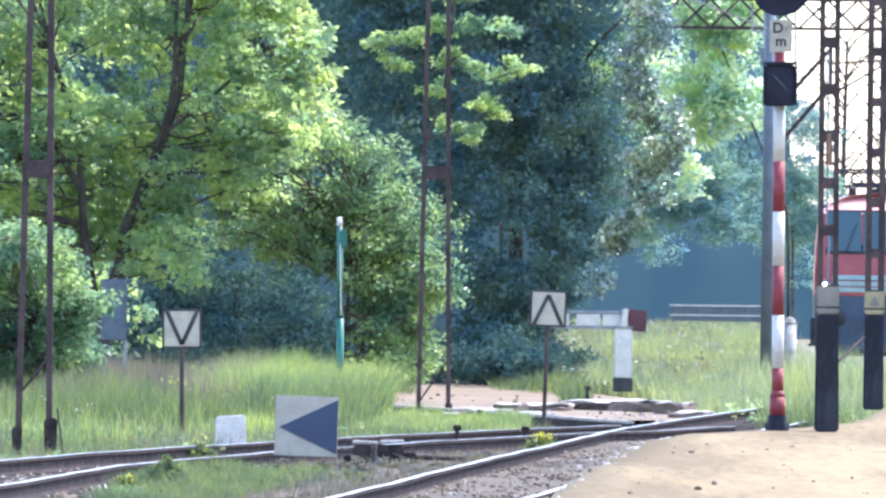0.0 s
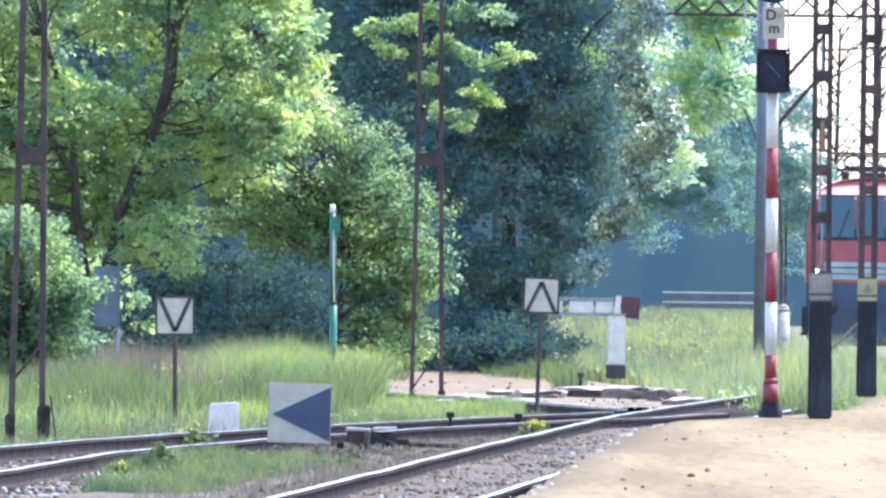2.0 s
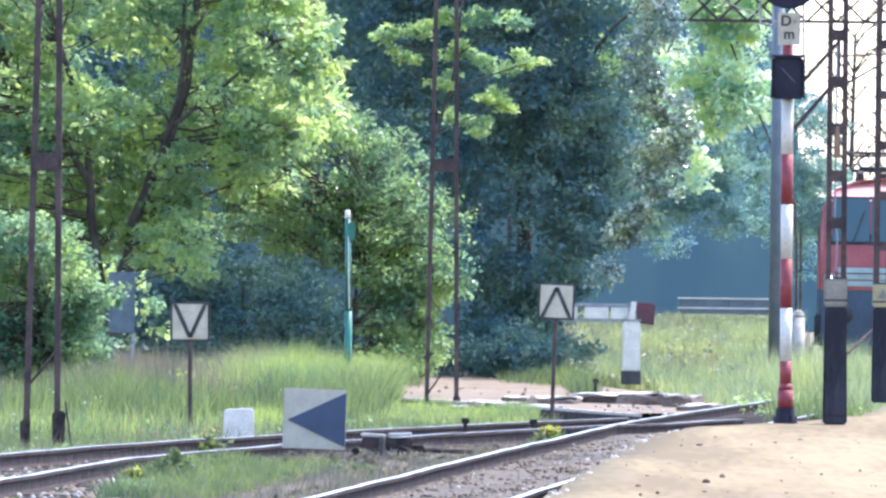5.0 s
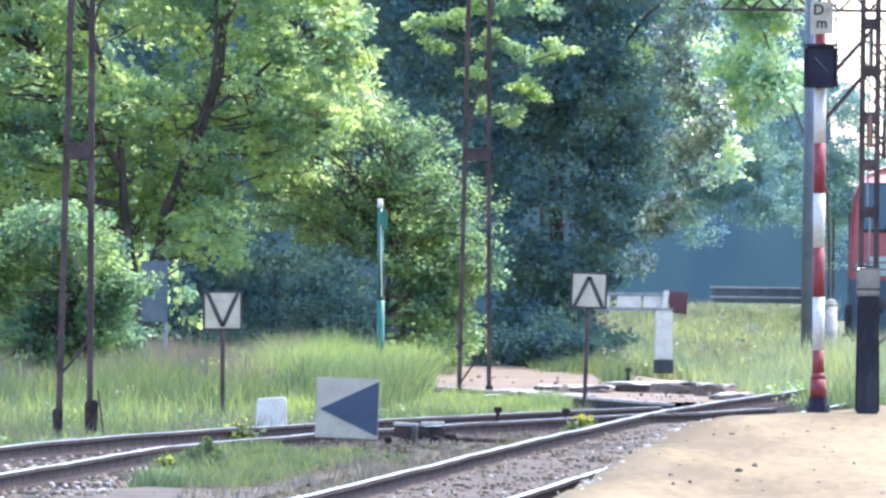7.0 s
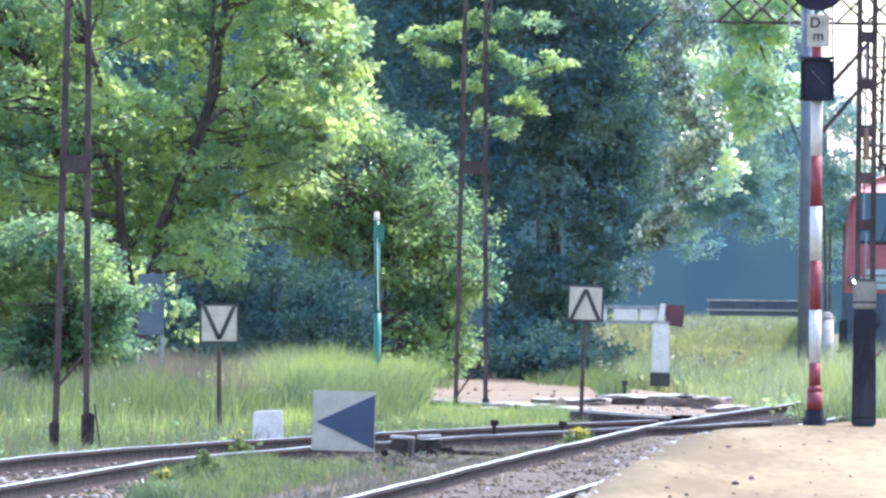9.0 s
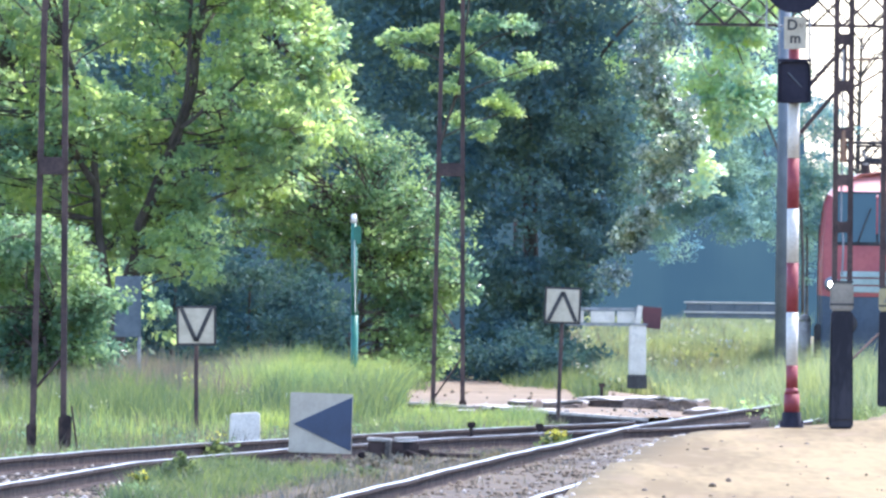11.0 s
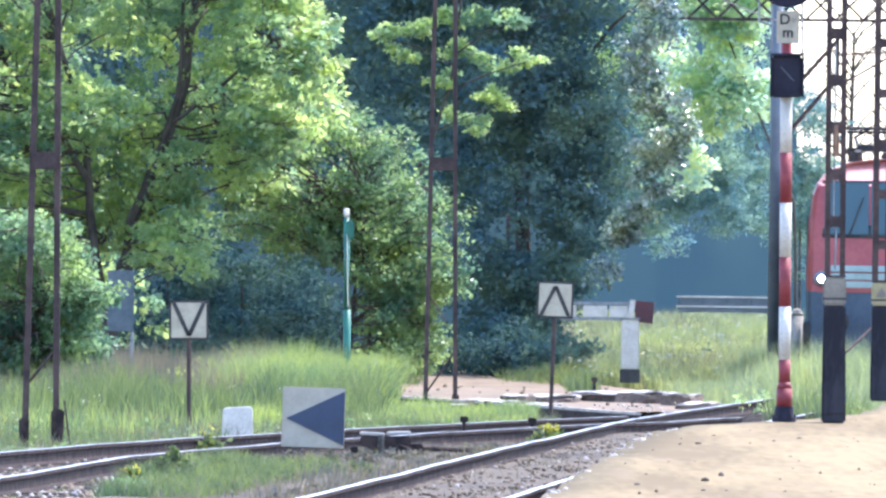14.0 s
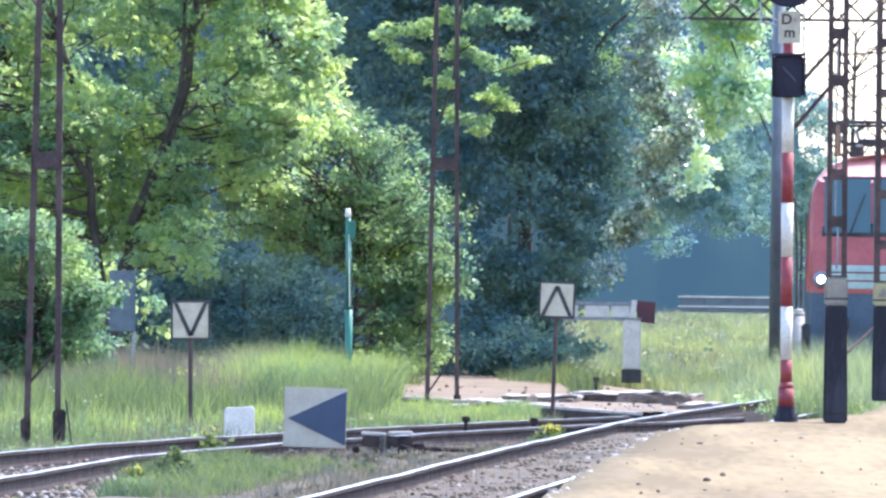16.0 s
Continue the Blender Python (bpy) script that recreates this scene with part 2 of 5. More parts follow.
def bar(bm, a, b, w, h):
    """A flat bar of w by h between two points."""
    a, b = Vector(a), Vector(b)
    d = b - a
    made = bmesh.ops.create_cube(bm, size=1)["verts"]
    bmesh.ops.transform(bm, matrix=Matrix.Translation((a + b) / 2) @ d.to_track_quat("Z", "Y").to_matrix().to_4x4() @ Matrix.Diagonal((w, h, d.length, 1)), verts=made)


def prism(bm, pts, depth, y=0.0):
    """Outline in x and z, thick along y."""
    front = [bm.verts.new((x, y, z)) for x, z in pts]
    back = [bm.verts.new((x, y + depth, z)) for x, z in pts]
    bm.faces.new(front)
    bm.faces.new(back[::-1])
    for i in range(len(pts)):
        j = (i + 1) % len(pts)
        bm.faces.new((front[j], front[i], back[i], back[j]))


def spline(points):
    """Smooth x over distance through a few points."""
    ys = np.array([p[0] for p in points], float)
    xs = np.array([p[1] for p in points], float)
    slope = np.gradient(xs, ys)

    def at(y):
        y = float(y)
        if y <= ys[0]:
            return xs[0] + slope[0] * (y - ys[0])
        if y >= ys[-1]:
            return xs[-1] + slope[-1] * (y - ys[-1])
        i = int(np.searchsorted(ys, y) - 1)
        h = ys[i + 1] - ys[i]
        s = (y - ys[i]) / h
        return ((2 * s**3 - 3 * s**2 + 1) * xs[i] + (s**3 - 2 * s**2 + s) * h * slope[i]
                + (-2 * s**3 + 3 * s**2) * xs[i + 1] + (s**3 - s**2) * h * slope[i + 1])
    return at


def raw_mesh(name, verts, faces, mats):
    me = bpy.data.meshes.new(name)
    n, k = faces.shape
    me.vertices.add(len(verts))
    me.vertices.foreach_set("co", np.ascontiguousarray(verts, np.float32).ravel())
    me.loops.add(n * k)
    me.loops.foreach_set("vertex_index", np.ascontiguousarray(faces, np.int32).ravel())
    me.polygons.add(n)
    me.polygons.foreach_set("loop_start", np.arange(0, n * k, k, dtype=np.int32))
    me.update(calc_edges=True)
    for m in (mats if isinstance(mats, (list, tuple)) else [mats]):
        me.materials.append(m)
    return me


# ---- ground ----
MAIN = spline([(20, -5.7), (60, -3.6), (100, -1.55), (126, -0.15), (148, 1.0), (165, 1.95), (181, 2.85), (200, 4.2), (220, 5.8), (241, 7.3), (262, 8.0), (290, 8.78), (329, 9.9), (360, 10.8)])
SIDE = spline([(20, -10.2), (60, -8.2), (100, -6.2), (130.5, -4.7), (148, -3.65), (157, -2.6), (163, -1.75), (168, -0.95), (178, 0.75), (187, 2.6), (192, 3.4)])


def ground_sheet():
    xs = np.concatenate([np.linspace(-2500, -60, 14), np.linspace(-40, 40, 61), np.linspace(60, 2500, 14)])
    ys = np.concatenate([np.linspace(-1500, -40, 10), np.linspace(0, 420, 121), np.linspace(460, 4200, 16)])
    gx, gy = np.meshgrid(xs, ys)
    gz = np.full_like(gx, -0.22)
    for (i, j), x in np.ndenumerate(gx):
        y = gy[i, j]
        if abs(x) < 40 and 0 <= y <= 420:
            gz[i, j] += 0.05 * noise.noise((x * 0.3, y * 0.1, 0)) - 0.03
    v = np.stack([gx, gy, gz], -1).reshape(-1, 3)
    nx, ny = len(xs), len(ys)
    idx = np.arange(nx * ny).reshape(ny, nx)
    f = np.stack([idx[:-1, :-1], idx[:-1, 1:], idx[1:, 1:], idx[1:, :-1]], -1).reshape(-1, 4)
    tagged(new("ground", raw_mesh("ground", v, f, SOIL)), "dry earth with weeds around the tracks", "ground", kind="structure")


ground_sheet()


def strip(name, left, right, y0, y1, z, mat, label, category, steps=60, across=6, rough=0.0, skirt=0.0):
    """A sheet of ground between two lines over distance, with sides that reach down."""
    verts, rows_ = [], []
    for i in range(steps + 1):
        y = y0 + (y1 - y0) * i / steps
        a, b = left(y), right(y)
        row = []
        for j in range(across + 1):
            x = a + (b - a) * j / across
            zz = z(x, y) if callable(z) else z
            row.append(len(verts))
            verts.append((x, y, zz + rough * noise.noise((x * 2.1, y * 0.9, 3.3))))
        if skirt:
            row = [len(verts)] + row
            verts.append((a - 0.02, y, -skirt))
            row.append(len(verts))
            verts.append((b + 0.02, y, -skirt))
        rows_.append(row)
    faces = []
    for r, s in zip(rows_[:-1], rows_[1:]):
        for j in range(len(r) - 1):
            faces.append((r[j], r[j + 1], s[j + 1], s[j]))
    if skirt:
        for r, flip in ((rows_[0], False), (rows_[-1], True)):
            foot = [len(verts) + k for k in range(len(r))]
            for k in r:
                verts.append((verts[k][0], verts[k][1], -skirt))
            for j in range(len(r) - 1):
                q = (r[j], foot[j], foot[j + 1], r[j + 1])
                faces.append(q[::-1] if flip else q)
    ob = new(name, raw_mesh(name, np.array(verts), np.array(faces), mat))
    return tagged(ob, label, category, kind="structure")


EDGE = spline([(-30, -6.9), (20, -4.05), (60, -1.7), (100, 0.45), (116, 1.0), (130, 1.45), (141, 1.80), (149, 2.12), (157, 2.85), (163, 3.85), (166, 4.3), (188, 5.75), (204, 6.9)])
strip("platform", EDGE, lambda y: 15.0, -30, 200, lambda x, y: 0.25 - max(0, y - 190) * 0.012, SAND, "sandy tan station platform, trodden and bare", "platform", 230, 30, 0.035, 0.5)
strip("ballast", lambda y: MAIN(y) - 1.75, lambda y: MAIN(y) + 1.7, 20, 345, -0.195, BALLAST, "brown stained track ballast", "ballast", 160, 8, 0.05)
strip("ballast", lambda y: SIDE(y) - 1.6, lambda y: min(SIDE(y) + 1.7, MAIN(y) - 1.7), 20, 186, -0.19, BALLAST, "brown stained track ballast", "ballast", 120, 6, 0.05)
strip("earth_strip", lambda y: SIDE(y) + 1.65, lambda y: max(MAIN(y) - 1.7, SIDE(y) + 1.7), 60, 170, -0.16, TRACK_DIRT, "dry earth between the two tracks", "ground", 80, 5, 0.06)
strip("earth_strip", lambda y: MAIN(y) - 0.68, lambda y: MAIN(y) + 0.68, 100, 186, -0.135, TRACK_DIRT, "brown dirt packed between the rails", "ground", 110, 8, 0.035)
def bank(x, y):
    s = min(1.0, max(0.0, (y - 254) / 52))
    return -0.25 + 0.72 * s * s * (3 - 2 * s)


strip("grass_bank", lambda y: 2.6 + 0.8 * noise.noise((y * 0.05, 1, 1)), lambda y: MAIN(y) - 2.0, 250, 345, bank, SOIL, "low grassy bank rising beyond the crossing", "bank", 60, 12, 0.04, 0.6)
strip("dirt_road", lambda y: -1.15 + 0.35 * noise.noise((y * 0.15, 0, 2)), lambda y: 4.0 - max(0, y - 236) * 0.07 + 0.5 * noise.noise((y * 0.2, 4, 2)), 210, 288, -0.14, PATH_SAND, "pale sandy track leading to the crossing", "road", 40, 10, 0.03)


# ---- railway tracks ----
RAIL_OUT = [(-0.036, 0.0), (-0.036, -0.035), (-0.009, -0.05), (-0.009, -0.13), (-0.07, -0.15), (-0.07, -0.165),
            (0.07, -0.165), (0.07, -0.15), (0.009, -0.13), (0.009, -0.05), (0.036, -0.035), (0.036, 0.0)]


def rail(line, offset, y0, y1, parent, dz=0.0):
    bm = bmesh.new()
    n = int((y1 - y0) / 1.5)
    prev = None
    for i in range(n + 1):
        y = y0 + (y1 - y0) * i / n
        x = line(y) + offset
        wave = 0.010 * noise.noise((y * 0.3, offset, 1.7)) + 0.006 * noise.noise((y * 1.1, offset, 5.7))
        ring = [bm.verts.new((x + a, y, b + dz + wave)) for a, b in RAIL_OUT]
        if prev:
            for k in range(12):
                f = bm.faces.new((prev[k], prev[(k + 1) % 12], ring[(k + 1) % 12], ring[k]))
                f.material_index = 1 if k == 11 else 0
        prev = ring
    bmesh.ops.recalc_face_normals(bm, faces=bm.faces)
    part("rail", bm, [RUST, RAIL_TOP], parent)


def track(line, y0, y1, tie0, tie1, dz, label, cant=0.0):
    t = empty("railway_track", 0, 0, 0)
    tagged(t, label, "railway track", "railway tracks")
    for s in (-0.7535, 0.7535):
        rail(line, s, y0, y1, t, dz - (cant if s > 0 else 0.0))
    bm = bmesh.new()
    box(bm, 2.6, 0.25, 0.14, 0, 0, -0.29, bevel=0.012)
    for s in (-0.7535, 0.7535):
        box(bm, 0.3, 0.16, 0.02, s, 0, -0.168)
    me = finish(bm, "sleeper", WOOD_TIE)
    y = tie0
    while y < tie1:
        ob = new("sleeper", me)
        ob.parent = t
        ob.matrix_basis = pose(line(y), y, -0.008 + random.uniform(-0.008, 0.008) + dz, 0, 0, random.uniform(-1, 1))
        y += 0.62
    return t


track(MAIN, 20, 350, 110, 290, 0.0, "railway track with rusty rails worn bright on top", 0.05)
track(SIDE, 20, 190, 105, 186, -0.006, "siding track with rusty rails joining at a turnout")


def switch_machine():
    s = empty("turnout_lever", -0.68, 160.0, -0.2)
    tagged(s, "dark rusty turnout point gear beside the rail with pale cover", "turnout gear")
    bm = bmesh.new()
    box(bm, 0.56, 0.5, 0.25, 0.0, 0, 0.0, bevel=0.02)
    box(bm, 0.12, 0.3, 0.13, -0.33, -0.05, 0.0, bevel=0.015)
    box(bm, 0.14, 0.36, 0.17, 0.34, 0.0, 0.0, bevel=0.015)
    part("base_plate", bm, RUST, s)
    for x0, w, z, tilt in ((-0.15, 0.28, 0.255, 3.0), (0.14, 0.27, 0.268, -2.0)):
        bm = bmesh.new()
        box(bm, w, 0.5, 0.035, x0, 0, z, bevel=0.01, turn=Matrix.Rotation(radians(tilt), 4, "Y"))
        part("cover", bm, CONCRETE, s, "weathered pale cover plate")
    for a, b, w in (((-0.06, -0.29, 0.0), (-0.05, -0.28, 0.26), 0.075), ((-0.24, -0.29, 0.0), (-0.2, -0.28, 0.12), 0.05)):
        bm = bmesh.new()
        bar(bm, a, b, w, 0.03)
        part("bracket", bm, DARK_CONCRETE, s, "dull grey bracket")
    for a, b, r in (((0.15, -0.28, 0.15), (0.56, -0.4, 0.01), 0.022), ((0.25, -0.3, 0.04), (0.72, -0.2, 0.015), 0.02), ((0.3, -0.1, 0.12), (0.95, 0.1, 0.1), 0.025), ((-0.3, -0.3, 0.05), (-0.52, -0.36, 0.01), 0.02)):
        bm = bmesh.new()
        tube(bm, a, b, r)
        part("rod", bm, RUST, s)
    bm = bmesh.new()
    bar(bm, (0.28, -0.34, 0.03), (0.6, -0.42, 0.005), 0.06, 0.02)
    part("loose_bar", bm, CHALK, s, "pale loose bar")


switch_machine()


def rail_chair(x, y, h):
    c = empty("point_rod_stand", x, y, -0.16)
    tagged(c, "small dark iron rod stand by the rail", "rod stand", "rod stands")
    bm = bmesh.new()
    box(bm, 0.2, 0.14, 0.06, 0, 0, 0, bevel=0.01)
    part("foot", bm, RUST, c)
    bm = bmesh.new()
    tube(bm, (0, 0, 0.05), (0, 0, h), 0.025)
    box(bm, 0.1, 0.05, 0.07, 0.0, 0, h - 0.03, bevel=0.01)
    part("stem", bm, RUST, c)


rail_chair(0.2, 177.0, 0.22)
rail_chair(1.05, 180.0, 0.18)
rail_chair(2.28, 226.0, 0.34)


# ---- level crossing ----
def crossing_slab(x, y, w, d, rz, h):
    """Cracked concrete block, dark on its broken sides, with sun glare painted as a pale top."""
    bm = bmesh.new()
    box(bm, w, d, h, 0, 0, 0, bevel=0.02)
    bmesh.ops.subdivide_edges(bm, edges=[e for e in bm.edges if e.calc_length() > 0.15], cuts=4, use_grid_fill=True)
    for v in bm.verts:
        v.co += Vector((0.06, 0.08, 0.06)) * noise.noise((v.co.x * 4 + x, v.co.y * 3, y + v.co.z * 5))
    ob = part("crossing_slab", bm, BROKEN_CONCRETE)
    ob.matrix_basis = pose(x, y, -0.22, 0, random.uniform(-2, 2), rz)
    tagged(ob, "worn concrete slab of the level crossing", "concrete slab", "crossing slabs")
    # Paler plate that puts the glare of the sunlit top into colour
    bm = bmesh.new()
    box(bm, w * 0.95, d * 0.9, 0.03, 0, 0.04, h - 0.006, bevel=0.008)
    bmesh.ops.subdivide_edges(bm, edges=[e for e in bm.edges if e.calc_length() > 0.15], cuts=4, use_grid_fill=True)
    for v in bm.verts:
        v.co += Vector((0.07, 0.1, 0.05)) * noise.noise((v.co.x * 4 + x, v.co.y * 3, y))
    part("sunlit_top", bm, CHALK, ob, "pale plate painting the sun on top")


for x, y, w, d, rz, h in ((0.42, 209.0, 0.32, 1.6, -9, 0.20), (0.80, 207.5, 0.40, 1.8, -8, 0.21), (1.24, 206.0, 0.42, 1.6, -10, 0.18), (1.72, 204.5, 0.40, 1.2, -12, 0.12),
                          (1.05, 221, 0.42, 1.4, -6, 0.17), (1.62, 223, 0.80, 2.0, -5, 0.15), (2.35, 225, 0.80, 2.6, -5, 0.2), (3.02, 224, 0.72, 2.6, -4, 0.22), (3.55, 221, 0.46, 2.0, -6, 0.22), (3.72, 214, 0.50, 1.8, -8, 0.15)):
    crossing_slab(x, y, w, d, rz, h)
for x, y, w, d, h in ((-0.62, 206, 0.30, 0.9, 0.16), (-0.25, 206.5, 0.22, 0.7, 0.15), (0.12, 206, 0.26, 0.8, 0.16)):
    crossing_slab(x, y, w, d, -6, h)


def crossing_rail():
    t = empty("disused_rail", 0, 0, 0)
    tagged(t, "old pale rail lying across the crossing", "rail")
    bm = bmesh.new()
    pts = [(-0.7, 214.5), (0.3, 209), (1.3, 203), (2.0, 198), (2.55, 194.5)]
    for a, b in zip(pts[:-1], pts[1:]):
        bar(bm, (a[0], a[1], -0.1), (b[0], b[1], -0.1), 0.07, 0.13)
    part("rail_web", bm, RUST, t)
    bm = bmesh.new()
    for a, b in zip(pts[:-1], pts[1:]):
        bar(bm, (a[0], a[1], -0.02), (b[0], b[1], -0.02), 0.09, 0.035)
    part("rail_head", bm, CHALK, t, "pale worn rail head")


crossing_rail()


# ---- signs ----
def letter_sign(x, y, foot, low, size, up, tilt):
    """Square white board with a black V or a black peak on a thin post."""
    s = empty("track_sign", x, y, foot)
    tagged(s, "black-edged white board with a black V on a thin post" if not up else "black-edged white board with black peak on a thin post", "sign", "track boards")
    h = low - foot
    bm = bmesh.new()
    tube(bm, (0, 0.03, 0), (0, 0.03, h + size * 0.8), 0.03, 0.028, 10)
    part("post", bm, MAST_STEEL, s)
    bm = bmesh.new()
    half, e = size / 2, 0.03
    box(bm, size + 2 * e, 0.02, size + 2 * e, 0, 0, h - e, bevel=0.006)
    board = part("frame", bm, SIGN_BLACK, s, "black painted border")
    bm = bmesh.new()
    box(bm, size, 0.012, size, 0, -0.014, h, bevel=0.004)
    part("board", bm, SIGN_WHITE, s)
    bm = bmesh.new()
    t = 0.058 * size / 0.46
    a, b = (h + size * 0.995, h + size * 0.05) if not up else (h + size * 0.005, h + size * 0.93)
    for sgn in (-1, 1):
        x0, x1 = sgn * half * 0.86, 0.0
        d = t * 0.5
        prism(bm, [(x0 - d, a), (x0 + d, a), (x1 + d, b), (x1 - d, b)], 0.008 + 0.002 * (sgn + 1), -0.03)
    part("letter_stroke", bm, SIGN_BLACK, s)
    s.matrix_basis = pose(x, y, foot, 0, tilt, 0)
    return s


letter_sign(-3.213, 180, -0.22, 1.004, 0.4355, False, -0.6)
letter_sign(1.41, 199, -0.12, 1.262, 0.445, True, 1.6)


def arrow_sign():
    s = empty("arrow_board", -1.43, 152, -0.16)
    tagged(s, "grey-white square board with dark blue triangle, low over the grass", "sign")
    bm = bmesh.new()
    box(bm, 0.66, 0.025, 0.63, 0.012, 0, 0.175, bevel=0.006)
    part("board", bm, SIGN_GREY, s)
    bm = bmesh.new()
    prism(bm, [(-0.275, 0.475), (0.335, 0.775), (0.335, 0.205)], 0.012, -0.024)
    part("triangle", bm, SIGN_BLUE, s, "dark blue painted triangle")
    for sx in (-0.22, 0.22):
        bm = bmesh.new()
        box(bm, 0.04, 0.04, 0.5, sx, 0.035, 0.0)
        part("post", bm, MAST_STEEL, s)
    s.matrix_basis = pose(-1.43, 152, -0.16, 0, 1.2, 0)


arrow_sign()


def marker_stone():
    bm = bmesh.new()
    box(bm, 0.37, 0.3, 0.51, 0, 0, 0, bevel=0.02)
    for v in bm.verts:
        k = 1 - 0.07 * (v.co.z / 0.51)
        v.co.x *= k
        v.co.y *= k
        v.co.z += 0.06 * v.co.x * (v.co.z / 0.51)
    ob = part("marker_stone", bm, WHITE)
    ob.matrix_basis = pose(-2.45, 169, -0.25)
    tagged(ob, "whitewashed concrete marker stone behind the rail", "marker stone")


marker_stone()


# ---- signal ----
def signal():
    s = empty("railway_signal", 3.75, 161, 0.25)
    tagged(s, "tall light signal on a red and white banded mast", "signal")
    bm = bmesh.new()
    tube(bm, (0, 0, 0), (0, 0, 0.05), 0.135, 0.135, 20)
    tube(bm, (0, 0, 0.05), (0, 0, 0.17), 0.115, 0.105, 20)
    for a in range(6):
        tube(bm, (0.122 * math.cos(a * 1.047), 0.122 * math.sin(a * 1.047), 0.04), (0.122 * math.cos(a * 1.047), 0.122 * math.sin(a * 1.047), 0.08), 0.012, 0.012, 6)
    part("foot", bm, BOX_BLACK, s, "black painted flanged foot")
    heights = [0.17, 0.69, 1.28, 1.83, 2.43, 2.99, 3.6]
    for i, (a, b) in enumerate(zip(heights[:-1], heights[1:])):
        bm = bmesh.new()
        r = 0.066
        if i == 0:
            tube(bm, (0, 0, a), (0, 0, 0.37), 0.09, 0.086, 20)
            tube(bm, (0, 0, 0.37), (0, 0, 0.44), 0.086, r, 20)
            tube(bm, (0, 0, 0.44), (0, 0, b), r, r, 20)
        else:
            tube(bm, (0, 0, a), (0, 0, b), r, r, 20)
        part("mast_band", bm, RED if i % 2 == 0 else WHITE, s, "red band" if i % 2 == 0 else "white band", True)
    bm = bmesh.new()
    tube(bm, (0, 0, 3.6), (0, 0, 4.3), 0.06, 0.06, 20)
    part("mast_band", bm, RED, s, "red band", True)
    bm = bmesh.new()
    box(bm, 0.335, 0.2, 0.46, 0.0, -0.1, 3.6, bevel=0.015)
    ind = part("indicator_box", bm, BOX_BLACK, s, "dark blue-black indicator box")
    bm = bmesh.new()
    box(bm, 0.375, 0.12, 0.03, 0, -0.2, 4.06)
    box(bm, 0.02, 0.12, 0.46, -0.178, -0.2, 3.6)
    box(bm, 0.02, 0.12, 0.46, 0.178, -0.2, 3.6)
    part("hood", bm, BOX_BLACK, ind)
    bm = bmesh.new()
    bar(bm, (-0.07, -0.206, 3.94), (0.08, -0.206, 3.78), 0.045, 0.008)
    part("indicator_slat", bm, GREY_BLUE, ind, "dull grey diagonal slat")
    bm = bmesh.new()
    box(bm, 0.25, 0.015, 0.36, 0.01, -0.1, 4.2, bevel=0.004)
    plate = part("name_plate", bm, SIGN_WHITE, s, "white plate with black letters")
    for text, zz, size in (("D", 4.415, 0.13), ("m", 4.27, 0.13)):
        cu = bpy.data.curves.new("letter", "FONT")
        cu.body, cu.size, cu.align_x, cu.extrude = text, size * 1.25, "CENTER", 0.003
        cu.offset = 0.004
        cu.materials.append(SIGN_BLACK)
        ob = new("letter", cu)
        ob.parent = plate
        ob.matrix_basis = pose(-0.025 if text == "D" else 0.01, -0.112, zz, 90, 0, 0)
    cu = bpy.data.curves.new("letter", "FONT")
    cu.body, cu.size, cu.align_x, cu.extrude = "1/", 0.07, "CENTER", 0.002
    cu.materials.append(SIGN_BLACK)
    ob = new("letter", cu)
    ob.parent = plate
    ob.matrix_basis = pose(0.075, -0.112, 4.44, 90, 0, 0)
    # light head: rounded black screen with hooded lenses
    bm = bmesh.new()
    out = []
    for i in range(13):
        a = math.pi + math.pi * i / 12
        out.append((0.31 * math.cos(a), 4.83 + 0.26 * math.sin(a)))
    for i in range(13):
        a = math.pi * i / 12
        out.append((0.31 * math.cos(a), 5.95 + 0.28 * math.sin(a)))
    prism(bm, [(x, z + 0.03) for x, z in out], 0.05, -0.14)
    head = part("signal_head", bm, BOX_BLACK, s, "matt black rounded light screen")
    bm = bmesh.new()
    box(bm, 0.3, 0.22, 1.5, 0, -0.0, 4.68, bevel=0.03)
    part("lamp_case", bm, BOX_BLACK, head)
    for i in range(4):
        z = 4.93 + i * 0.33
        bm = bmesh.new()
        tube(bm, (0, -0.15, z), (0, -0.165, z), 0.1, 0.1, 20)
        part("lens", bm, LAMP_DIM, head, "unlit round lens")
        bm = bmesh.new()
        for j in range(9):
            a0, a1 = math.pi * (j / 9), math.pi * ((j + 1) / 9)
            q = [(0.12 * math.cos(a0), -0.14, z + 0.12 * math.sin(a0)), (0.12 * math.cos(a1), -0.14, z + 0.12 * math.sin(a1)),
                 (0.12 * math.cos(a1), -0.38, z + 0.12 * math.sin(a1) - 0.02), (0.12 * math.cos(a0), -0.38, z + 0.12 * math.sin(a0) - 0.02)]
            vs = [bm.verts.new(p) for p in q] + [bm.verts.new((p[0] * 1.06, p[1], p[2] + 0.006)) for p in q]
            bm.faces.new(vs[:4])
            bm.faces.new(vs[7:3:-1])
            for m in range(4):
                bm.faces.new((vs[(m + 1) % 4], vs[m], vs[m + 4], vs[(m + 1) % 4 + 4]))
        part("lens_hood", bm, BOX_BLACK, head)
    # thin bracket at the side of the head
    bm = bmesh.new()
    for a, b in (((-0.31, -0.08, 4.75), (-0.31, -0.08, 4.44)), ((-0.31, -0.08, 4.44), (-0.14, -0.08, 4.40)), ((-0.17, -0.06, 4.66), (-0.17, -0.06, 4.12)), ((0.17, -0.06, 4.66), (0.17, -0.06, 4.06))):
        tube(bm, a, b, 0.012, 0.012, 8)
    part("bracket", bm, GALV, s)
